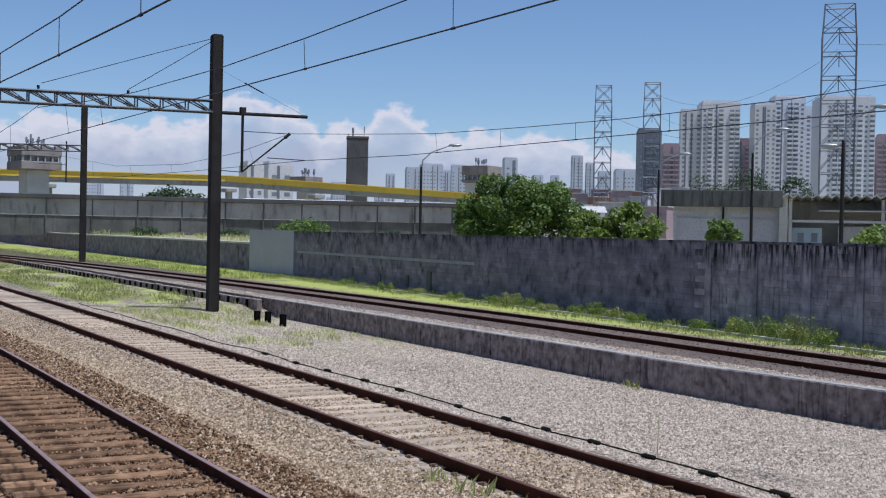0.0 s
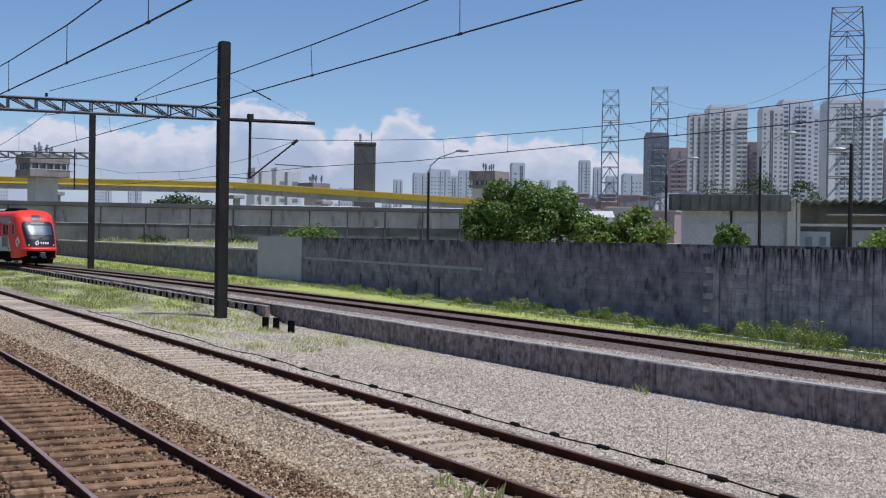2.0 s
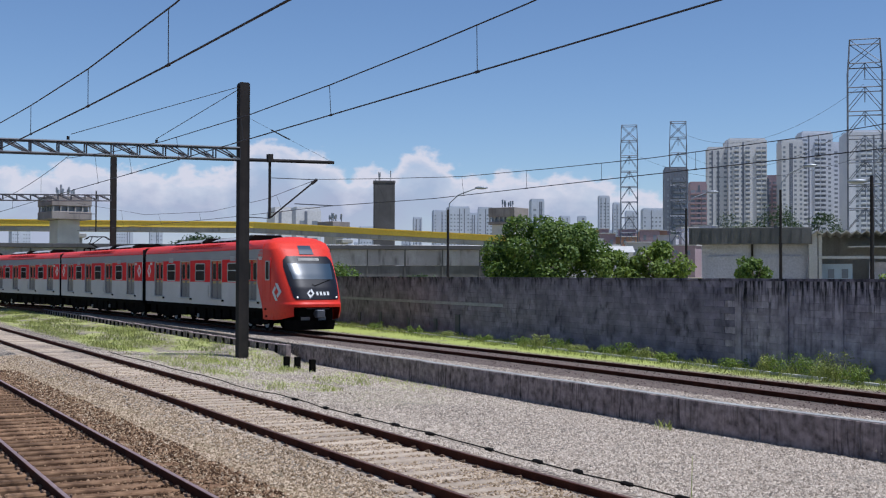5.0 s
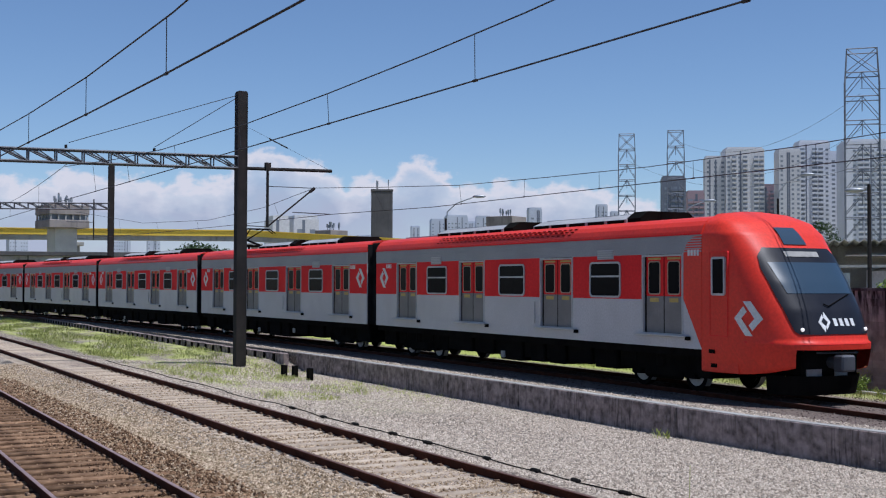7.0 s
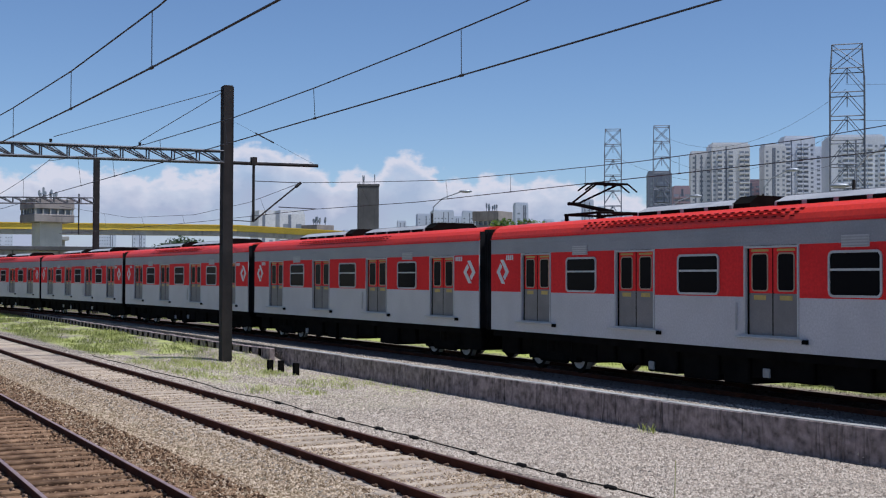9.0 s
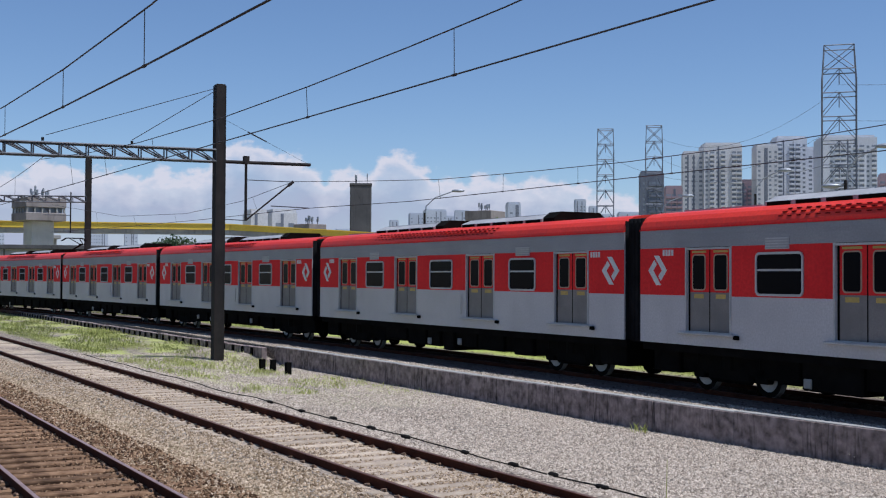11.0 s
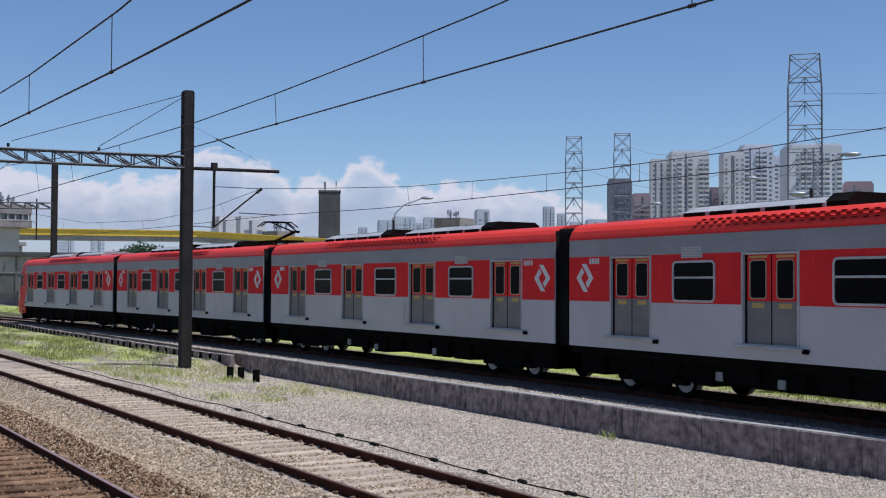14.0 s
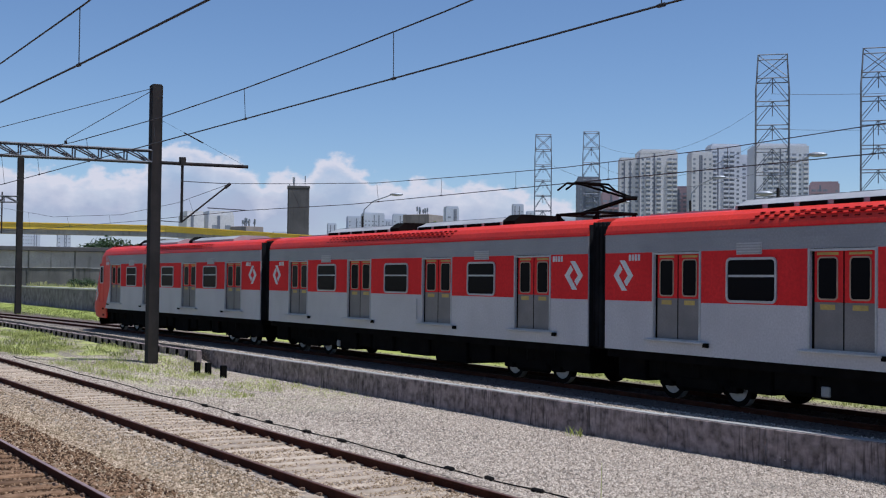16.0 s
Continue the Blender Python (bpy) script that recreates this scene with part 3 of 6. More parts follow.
@functools.lru_cache(None)
def ground_row(x):
    """The ground's cross-section at x: pairs of y and height."""
    yb, yr = y_back(x), retain_y(max(-60.0, min(12.0, x)))
    cut = min(1.0, max(0.0, (-42.5 - x) / 1.5))            # left of the retaining wall the edge is lower
    low = -0.6 + 0.3 * cut
    prof = [(-4500, -0.22), (-300, -0.22), (-20, -0.22), (0, -0.22), (2.3, -0.2), (3.66, -0.145), (4.56, -0.12), (5.0, -0.11), (6.0, -0.17), (6.6, -0.1), (6.95, -0.12),
            (8.07, -0.12), (9.1, -0.12), (9.4, -0.1), (10.3, -0.24), (12.0, -0.36), (14.0, -0.42 + 0.12 * cut), (15.5, low + 0.08), (yr + 0.12, low), (yr + 0.14, 0.04),
            (yr + 1.3, 0.04), (max(20.0, yr + 2), 0.05), (22.6, 0.06), (yb + 0.14, 0.1), (yb + 0.16, 1.62), (yb + 3, 1.7), (yb + 15, 1.8), (75, 2.0),
            (160, 2.2), (500, 2.4), (1500, 2.4), (4500, 2.4)]
    row = []
    for k, (y, z) in enumerate(prof):
        if -220 < x < 40 and 2 < y < 16:
            z += 0.05 * noise.noise(Vector((x * 0.35, y * 0.5, 0))) - (0.0 if y > 9.8 else 0.02)
        row.append((y, z))
    return row


def ground_z(x, y):
    """Height of the ground sheet at a point."""
    k = max(0, min(len(GRID_X) - 2, int(np.searchsorted(GRID_X, x)) - 1))
    x0, x1 = float(GRID_X[k]), float(GRID_X[k + 1])
    a, b = [float(np.interp(y, *zip(*ground_row(v)))) for v in (x0, x1)]
    return a + (b - a) * (x - x0) / (x1 - x0)


def build_ground():
    verts, faces, rowlen = [], [], None
    for x in GRID_X:
        row = ground_row(float(x))
        rowlen = len(row)
        verts += [(x, y, z) for y, z in row]
    for i in range(len(GRID_X) - 1):
        for j in range(rowlen - 1):
            a = i * rowlen + j
            faces.append((a, a + rowlen, a + rowlen + 1, a + 1))
    tagged(raw("ground", verts, faces, M["ground"]), "pale ballast and grassy railway ground", "ground", kind="structure")


build_ground()

# ---- railway tracks ----
RAIL = [(-0.065, -0.16), (0.065, -0.16), (0.065, -0.148), (0.012, -0.135), (0.012, -0.045), (0.036, -0.035), (0.036, -0.004), (0.03, 0.0),
        (-0.03, 0.0), (-0.036, -0.004), (-0.036, -0.035), (-0.012, -0.045), (-0.012, -0.135), (-0.065, -0.148)]
HEAD = [(-0.03, 0.0), (0.03, 0.0), (0.026, 0.004), (-0.026, 0.004)]


def shared(name, me, parent, m):
    ob = new(name, me)
    ob.parent = parent
    ob.matrix_basis = m
    return ob


def sleeper_mesh(name, length, width, height, material):
    bm = boxed(-width / 2, width / 2, -length / 2, length / 2, -height, 0, bevel=0.02)
    me = bpy.data.meshes.new(name)
    bm.to_mesh(me)
    bm.free()
    me.materials.append(material)
    return me


def chair_mesh():
    """Base plate and spring clips on both sides of a rail."""
    bm = bmesh.new()
    box(bm, -0.09, 0.09, -0.17, 0.17, -0.175, -0.155)
    for s in (-1, 1):
        box(bm, -0.05, 0.05, s * 0.1 - 0.035, s * 0.1 + 0.035, -0.156, -0.115, bevel=0.012)
        bar(bm, (-0.07, s * 0.12, -0.13), (0.07, s * 0.12, -0.1), 0.014, 5)
    me = bpy.data.meshes.new("rail_clip")
    bm.to_mesh(me)
    bm.free()
    me.materials.append(M["clip_rust"])
    return me


def straight_track(y_near, y_far, sleeper_mat, top, label, x0=-150.0, x1=12.0, pitch=0.6, heads=("head_rust", "head_rust")):
    yc = (y_near + y_far) / 2
    tr = thing("railway_track", 0, yc, 0, 0, label, "track", "railway tracks")
    for y, hm in zip((y_near, y_far), heads):
        path = [(x, y - yc, 0) for x in np.linspace(x0, x1, 60)]
        r = raw("rail", *sweep(RAIL, path), M["steel_rust"], tr, "rust-brown steel rail")
        raw("running_surface", *sweep(HEAD, path), M[hm], r, "worn steel rail head")
    me = sleeper_mesh("sleeper", 2.75, 0.24, 0.16, sleeper_mat)
    ch = chair_mesh()
    count = 0
    rng = random.Random(int(yc * 10))
    x = x1 - 12.0
    while x > -100 and count < 150:
        sl = shared("sleeper", me, tr, pose(x + rng.uniform(-0.03, 0.03), rng.uniform(-0.05, 0.05), top + rng.uniform(-0.012, 0.008), 0, 0, rng.uniform(-2.2, 2.2)))
        if x > -42:
            for y in (y_near, y_far):
                shared("rail_clip", ch, sl, pose(0, y - yc, 0.16 - 0.02, 0, 0, 0))
        x -= pitch
        count += 1
    return tr


straight_track(2.86, 4.46, M["sleeper_brown"], -0.12, "rusty railway track on brown weathered sleepers", pitch=0.53, heads=("steel_head", "steel_head"))
straight_track(7.2, 8.93, M["sleeper_grey"], -0.125, "rusty railway track with dusty half-buried sleepers", pitch=0.56)


def curved_track():
    tr = thing("railway_track", 0, 0, 0, 0, "curved rusty railway track along the boundary wall", "track", "railway tracks")
    sel = (C_ARC > -150) & (C_ARC < 60)
    pts = C_PTS[sel][::3]
    for off in (-0.835, 0.835):
        T = np.gradient(pts, axis=0)
        T /= np.linalg.norm(T, axis=1)[:, None]
        path = [(p[0] - t[1] * off, p[1] + t[0] * off, C_RAIL) for p, t in zip(pts, T)]
        r = raw("rail", *sweep(RAIL, path), M["steel_rust"], tr, "rust-brown steel rail")
        raw("running_surface", *sweep(HEAD, path), M["head_rust"], r, "worn rusty rail head")
    me = sleeper_mesh("sleeper", 2.75, 0.25, 0.16, M["sleeper_dark"])
    ch = chair_mesh()
    for s in np.arange(34, -66, -0.65):
        a, b = c_at(s), c_at(s + 0.3)
        sl = shared("sleeper", me, tr, pose(a[0], a[1], C_RAIL - 0.125, 0, 0, math.degrees(math.atan2(b[1] - a[1], b[0] - a[0]))))
        if s > -20:
            shared("rail_clip", ch, sl, pose(0, -0.835, 0.1, 0, 0, 0))


curved_track()


def sheet_heights(px, py):
    """Heights of the ground sheet at many points."""
    z = np.zeros(len(px))
    gx = np.array(GRID_X, float)
    cell = np.searchsorted(gx, px) - 1
    for k in np.unique(cell):
        m = cell == k
        a, b = [np.interp(py[m], *zip(*ground_row(float(v)))) for v in (gx[k], gx[k + 1])]
        z[m] = a + (b - a) * (px[m] - gx[k]) / (gx[k + 1] - gx[k])
    return z


def stones(name, n, region, size, rise, material, seed, label):
    """Many small irregular stones lying on the ground, as one object."""
    rs = np.random.RandomState(seed)
    base = np.array([(1, 0, 0), (-1, 0, 0), (0, 1, 0), (0, -1, 0), (0, 0, 1), (0, 0, -1)], float)
    tri = np.array([(0, 2, 4), (2, 1, 4), (1, 3, 4), (3, 0, 4), (2, 0, 5), (1, 2, 5), (3, 1, 5), (0, 3, 5)])
    x0, x1, y0, y1 = region
    px = x1 * (x0 / x1) ** rs.rand(n)                                # thicker towards the near end
    py = rs.uniform(y0, y1, n)
    keep = px < -0.7 * py
    px, py = px[keep], py[keep]
    n = len(px)
    s = rs.uniform(0.5, 1.3, (n, 1)) * size
    v = base[None] * rs.uniform(0.55, 1.2, (n, 6, 1)) + rs.uniform(-0.25, 0.25, (n, 6, 3))
    a = rs.uniform(0, 6.28, n)
    c, sn = np.cos(a)[:, None], np.sin(a)[:, None]
    vx, vy = v[..., 0] * c - v[..., 1] * sn, v[..., 0] * sn + v[..., 1] * c
    z = sheet_heights(px, py) + rise
    vv = np.stack([px[:, None] + vx * s, py[:, None] + vy * s, z[:, None] + v[..., 2] * s * 0.8], -1).reshape(-1, 3)
    ff = (tri[None] + 6 * np.arange(n)[:, None, None]).reshape(-1, 3)
    me = bpy.data.meshes.new(name)
    me.from_pydata(vv.tolist(), [], ff.tolist())
    me.materials.append(material)
    return tagged(new(name, me), label, "ballast", kind="stuff")


def island_stone(name, c1, c2, c3):
    m = bpy.data.materials.new(name)
    m.use_nodes = True
    n, l = m.node_tree.nodes, m.node_tree.links
    b = n["Principled BSDF"]
    g = n.new("ShaderNodeNewGeometry")
    r = n.new("ShaderNodeValToRGB")
    r.color_ramp.elements[0].color, r.color_ramp.elements[1].color = (*c1, 1), (*c3, 1)
    e = r.color_ramp.elements.new(0.5)
    e.color = (*c2, 1)
    l.new(g.outputs["Random Per Island"], r.inputs[0])
    l.new(r.outputs[0], b.inputs["Base Color"])
    b.inputs["Roughness"].default_value = 0.95
    b.inputs["Specular IOR Level"].default_value = 0.2
    return m


M["stone_pale"] = island_stone("pale_granite_ballast", (0.2, 0.162, 0.125), (0.43, 0.36, 0.285), (0.62, 0.53, 0.43))
# brown stones, coloured darker to deepen the shadow under the train
M["stone_dark"] = island_stone("shadow_darkened_ballast", (0.04, 0.027, 0.022), (0.11, 0.08, 0.066), (0.25, 0.19, 0.165))
M["stone_mid"] = island_stone("dusty_ballast", (0.11, 0.07, 0.038), (0.33, 0.245, 0.155), (0.58, 0.46, 0.33))
M["stone_brown"] = island_stone("rust_dusted_ballast", (0.03, 0.015, 0.008), (0.13, 0.073, 0.038), (0.38, 0.25, 0.15))


stones("ballast_stones", 105000, (-48, -8.5, 9.4, 16.8), 0.029, 0.0, M["stone_pale"], 1, "loose pale grey crushed stone ballast")
stones("ballast_stones", 52000, (-45, -7.0, 4.6, 7.0), 0.029, 0.0, M["stone_mid"], 2, "loose grey crushed stone ballast between the tracks")
stones("ballast_stones", 17000, (-40, -7.5, 7.3, 8.85), 0.027, 0.0, M["stone_mid"], 3, "dusty brown ballast between the rails")
stones("ballast_stones", 34000, (-38, -7.5, 1.0, 5.6), 0.029, 0.02, M["stone_brown"], 4, "rust-stained ballast between the sleepers")
stones("ballast_stones", 8000, (-60, -10, 16.95, 17.85), 0.027, 0.0, M["stone_pale"], 5, "pale ballast shoulder of the curved track")
stones("ballast_stones", 9000, (-60, -10, 17.8, 22.2), 0.027, 0.0, M["stone_dark"], 6, "dark brown ballast under the curved track, train shadow in its colour")


# ---- walls ----
def retaining_wall():
    w = thing("retaining_wall", 0, 0, 0, 0, "low dark stained concrete retaining wall beside the curved track", "wall", kind="structure")
    rng = random.Random(4)
    x = 6.0
    while x > -43.6:
        ln = min(2.45, x + 43.6)
        a, b = (x - ln, retain_y(x - ln)), (x, retain_y(x))
        turn = pose(a[0], a[1], 0, 0, 0, math.degrees(math.atan2(b[1] - a[1], ln)))
        run = math.dist(a, b)
        h = rng.uniform(-0.012, 0.012)
        p = part("wall_panel", boxed(0.006, run - 0.006, -rng.uniform(0.0, 0.012), 0.24, -1.0, 0.07 + h, bevel=0.014), M["wall_retain"], w)
        p.matrix_basis = turn
        p = part("coping", boxed(0, run, 0.02, 0.25, 0.072 + h, 0.082 + h), M["concrete"], w, "worn pale concrete top edge")
        p.matrix_basis = turn
        x -= ln
    # short blocks continue the edge towards the far end
    x = -43.75
    while x > -118:
        y = 16.25 - 0.3 * min(1, (-43 - x) / 10) + max(0.0, (-70 - x)) * 0.01
        part("edge_block", boxed(x - 0.9, x, y, y + 0.22, -0.55, 0.04 + rng.uniform(-0.02, 0.02), bevel=0.02), M["wall_retain"], w)
        part("edge_post", boxed(x - 1.02, x - 0.9, y - 0.07, y + 0.18, -0.55, 0.0), M["black"], w)
        x -= 1.02


retaining_wall()


def boundary_wall():
    """The high block wall; courses of blocks are separate on its near stretch."""
    w = thing("wall_north", 0, 0, 0, 0, "high dark sooty block wall with faded white painted line", "wall", kind="structure")
    # backing core
    verts, faces = sweep([(0.03, 0.0), (0.2, 0.0), (0.2, 2.52), (0.03, 2.52)], [(x, y_back(x), 0.05) for x in (-66.6, -50, -35, -22, 0, 12)])
    raw("wall_core", verts, faces, M["wall_dark"], w)
    verts, faces = sweep([(-0.03, 0.0), (0.23, 0.0), (0.23, 0.07), (-0.03, 0.07)], [(x, y_back(x), 2.56) for x in (-66.4, -50, -35, -22, 0, 12)])
    raw("coping", verts, faces, M["wall_dark"], w, "dark mossy wall top")
    return w


NORTH = boundary_wall()


def wall_piece(name, x0, x1, z0, z1, proud, mat, label=""):
    a, b = Vector((x0, y_back(x0), 0)), Vector((x1, y_back(x1), 0))
    ob = part(name, boxed(0, (b - a).length, -proud, 0.02, z0, z1), mat, NORTH, label)
    ob.matrix_basis = pose(a.x, a.y, 0, 0, 0, math.degrees(math.atan2(b.y - a.y, b.x - a.x)))
    return ob


def block_mesh(mat):
    bm = boxed(0, 0.99, -0.0, 0.05, 0, 0.19, bevel=0.005)
    me = bpy.data.meshes.new("block")
    bm.to_mesh(me)
    bm.free()
    me.materials.append(mat)
    return me


def blocks_on_wall():
    rng = random.Random(7)
    sooty, dripping = block_mesh(M["wall_dark"]), block_mesh(M["wall_drip"])
    count = 0
    for row in range(13):
        x = -15.5 - (row % 2) * 0.5
        while x > -66:
            ob = new("block", dripping if x > -27.2 else sooty)
            ob.parent = NORTH
            a, b = y_back(x - 0.98), y_back(x)
            ob.matrix_basis = pose(x - 0.98, a - rng.uniform(0.0, 0.012), 0.05 + row * 0.193, 0, 0, math.degrees(math.atan2(b - a, 0.98)))
            x -= 1.0


blocks_on_wall()
wall_piece("painted_line", -64.0, -42.2, 1.42, 1.54, 0.016, M["white_paint"], "faded white painted line")
wall_piece("light_panel", -72.4, -64.45, 0.05, 2.66, 0.06, M["wall_panel"], "smooth light grey painted wall end")
for x0, x1, z0, z1 in ((-58.6, -58.3, .3, .75), (-55.6, -55.35, .3, .85), (-52.0, -51.8, .25, .7), (-48.9, -48.6, .25, .75), (-46.6, -46.2, .2, 1.0)):
    wall_piece("weep_pipe", x0, x1, z0, z1, 0.07, M["concrete_dark"])
for xj in (-27.3, -25.3, -23.2, -21.4, -19.5, -17.6):
    wall_piece("pilaster", xj - 0.14, xj + 0.14, 0.05, 2.56, 0.05, M["wall_drip"])
wall_piece("ledge", -27.4, -12.0, 1.58, 1.66, 0.045, M["wall_drip"])
wall_piece("ledge", -27.4, -12.0, 0.62, 0.72, 0.045, M["wall_drip"])
# lower continuation with a platform edge on it
lw = thing("wall_platform", 0, 0, 0, 0, "low dark wall of an old platform with pale edge", "wall", kind="structure")
raw("wall_face", *sweep([(0.0, 0.0), (0.4, 0.0), (0.4, 1.72), (0.0, 1.72)], [(x, y_back(x), 0.05) for x in (-260, -180, -120, -90, -72.4)]), M["wall_dark"], lw)
raw("platform_edge", *sweep([(-0.08, 0.0), (0.7, 0.0), (0.7, 0.11), (-0.08, 0.11)], [(x, y_back(x), 1.772) for x in (-260, -180, -120, -90, -72.4)]), M["concrete_pale"], lw, "pale concrete platform edge")
raw("drain_kerb", *sweep([(0.0, 0.0), (0.1, 0.0), (0.1, 0.07), (0.0, 0.07)], [(x, y_back(x) - 1.1 - 0.004 * (x + 20), 0.07) for x in (-68, -50, -35, -20, 5)]), M["concrete_pale"], NORTH, "pale concrete kerb in the grass")


# ---- catenary ----
def lattice(bm, a, b, depth, n, r=0.03):
    """A flat truss from a to b, two chords with verticals and diagonals."""
    a, b = Vector(a), Vector(b)
    up = Vector((0, 0, depth))
    for off in (-0.18, 0.18):
        o = Vector((off, 0, 0))
        bar(bm, a + o, b + o, r * 1.4, 4)
        bar(bm, a + up + o, b + up + o, r * 1.4, 4)
        for i in range(n + 1):
            p = a.lerp(b, i / n) + o
            bar(bm, p, p + up, r, 4)
            if i < n:
                q = a.lerp(b, (i + 1) / n) + o
                bar(bm, p + up, q, r, 4)
                q2 = a.lerp(b, (i + 0.28) / n) + o
                bar(bm, q2 + up, p.lerp(q, 0.0) + (q - p) * 1.0, r * 0.7, 4)


def gantry(x, y, h, tz, ty0, tz0, label, wide, z0=-0.45):
    g = thing("catenary_mast", x, y, z0, 0, label, "mast", "catenary masts")
    H = h - z0
    bm = bmesh.new()
    box(bm, -0.19, 0.19, -wide / 2, wide / 2, 0, H, bevel=0.02)
    part("post", bm, M["pole_steel"], g, "dark weathered steel post")
    for s in (-1, 1):
        part("flange", boxed(-0.2, 0.2, s * wide / 2 - 0.02, s * wide / 2 + 0.02, 0.1, H - 0.05), M["pole_steel"], g)
    bm = bmesh.new()
    n = max(4, int((y - ty0) / 0.93))
    lattice(bm, (0, ty0 - y, tz0 - z0), (0, -wide / 2, tz - z0), 0.43, n, 0.028)
    part("truss", bm, M["truss_steel"], g, "grey lattice cross beam")
    return g


g1 = gantry(-43.6, 14.45, 9.87, 6.98, -9.0, 6.66, "tall dark steel catenary mast with lattice cross beam", 0.34)
Z0 = -0.45


def l1(y, z):
    return (0, y - 14.45, z - Z0)


part("cantilever_arm", barred(l1(14.6, 7.0), l1(18.1, 7.05), 0.065, 8), M["pole_steel"], g1)
part("drop_tube", barred(l1(15.5, 7.2), l1(15.5, 4.83), 0.055, 8), M["pole_steel"], g1)
part("arm_clamp", boxed(-0.1, 0.1, 0.95, 1.15, 7.0 - Z0 - 0.05, 7.25 - Z0), M["pole_steel"], g1)
br = part("bracket", barred(l1(15.5, 4.83), l1(17.4, 6.37), 0.032), M["pole_steel"], g1)
part("top_tie", barred(l1(15.52, 6.36), l1(17.4, 6.36), 0.016), M["truss_steel"], br)
part("registration_arm", barred(l1(16.5, 5.41), l1(18.05, 5.38), 0.02), M["truss_steel"], br)
part("lower_tie", barred(l1(14.6, 4.86), l1(15.5, 4.83), 0.018), M["truss_steel"], br)
part("insulator", barred(l1(17.2, 6.2), l1(17.4, 6.37), 0.06, 8), M["pole_steel"], br)
for y, z in ((8.1, 7.4), (11.2, 7.45)):
    part("insulator", barred(l1(y, z), l1(y, z + 0.12), 0.05, 8), M["pole_steel"], g1)
bm = bmesh.new()
bar(bm, l1(14.4, 9.7), l1(11.2, 7.6), 0.014, 5)
bar(bm, l1(14.4, 9.75), l1(8.2, 7.6), 0.014, 5)
part("stay_wire", bm, M["wire"], g1)
sw = part("side_stay", barred(l1(14.6, 8.6), l1(18.0, 7.08), 0.005, 4), M["wire"], g1)
part("stay_insulator", barred(l1(15.55, 8.17), l1(16.3, 7.84), 0.025, 6), M["pole_steel"], sw)
g2 = gantry(-91.0, 20.2, 11.4, 8.15, 2.0, 7.7, "far dark steel catenary mast with lattice beam", 0.36, -0.05)
part("drop_tube", barred((0, -1.25, 8.9), (0, -1.25, 5.9), 0.05), M["pole_steel"], g2)
part("registration_arm", barred((0, -1.25, 7.2), (0, -3.2, 7.2), 0.025), M["truss_steel"], g2)


def catenary(name, contact, mess, drops, label, r=0.011):
    """Contact wire, carrying wire and droppers between them."""
    c = thing(name, 0, 0, 0, 0, label, "overhead wire", "overhead wires")
    raw("contact_wire", *tube(contact, r * 1.15), M["wire"], c)
    raw("carrier_wire", *tube(mess, r), M["wire"], c)
    cx, mx = np.array(contact), np.array(mess)
    o1, o2 = np.argsort(cx[:, 0]), np.argsort(mx[:, 0])
    for x in drops:
        a = [np.interp(x, cx[o1, 0], cx[o1, k]) for k in (1, 2)]
        b = [np.interp(x, mx[o2, 0], mx[o2, k]) for k in (1, 2)]
        d = part("dropper", barred((x, a[0], a[1]), (x, b[0], b[1]), 0.006, 5), M["wire"], c)
        part("clamp", barred((x - 0.05, a[0], a[1]), (x + 0.05, a[0], a[1]), 0.022, 5), M["wire"], d)


def sag(x0, z0, x1, z1, y0, y1, dip, n=24):
    return [(x0 + (x1 - x0) * t, y0 + (y1 - y0) * t, z0 + (z1 - z0) * t - 4 * dip * t * (1 - t)) for t in np.linspace(0, 1, n)]


catenary("overhead_wire", sag(-43.6, 5.62, 4, 5.42, 8.2, 8.0, 0.03), [(x, 8.07, z) for x, z in ((-43.6, 6.75), (-36, 6.32), (-30.7, 6.1), (-24, 5.99), (-19.6, 6.01), (-15.8, 6.07), (-13.1, 6.14), (-8, 6.35), (4, 6.9))], [-39, -34.5, -29.5, -24.5, -19.65, -14.4, -9.0], "overhead wire above the middle track")
catenary("overhead_wire", [(x, 3.66, z) for x, z in ((-43.6, 5.75), (-32, 5.47), (-23.3, 5.28), (-18.2, 5.17), (-13.8, 5.1), (-9.7, 5.06), (4, 5.0))],
         [(x, 3.66, z) for x, z in ((-43.6, 6.6), (-30, 6.0), (-23.4, 5.81), (-18.2, 5.72), (-13.5, 5.75), (-8, 5.95), (4, 6.6))], [-34, -28, -23.3, -18.2, -13.75, -9.0], "overhead wire above the near track")
raw_far = [(-43.6 - 47.4 * t, 8.2 + 0.5 * t, 5.62 + 0.3 * t) for t in np.linspace(0, 1, 8)]
catenary("overhead_wire", raw_far, [(-43.6 - 47.4 * t, 8.2 + 0.5 * t, 6.9 + 0.7 * t - 4 * 0.9 * t * (1 - t)) for t in np.linspace(0, 1, 16)], [-50, -58, -66, -75, -84], "far overhead wire between the masts")
catenary("overhead_wire", [(-43.6, 18.0, 5.37), (-38, 19.6, 5.4), (-30, 19.9, 5.41), (-22, 19.9, 5.38), (-12, 19.9, 5.34), (4, 18.0, 5.3)],
         [(-43.6, 17.4, 6.37), (-40, 18.6, 6.2), (-36, 19.6, 6.03), (-31, 19.9, 5.93), (-26, 19.9, 5.83), (-20, 19.9, 5.83), (-15, 19.9, 5.95), (4, 18.0, 6.7)],
         [-40.5, -36.0, -32.2, -28.3, -24.2, -20.0, -16.0], "overhead wire above the curved track")
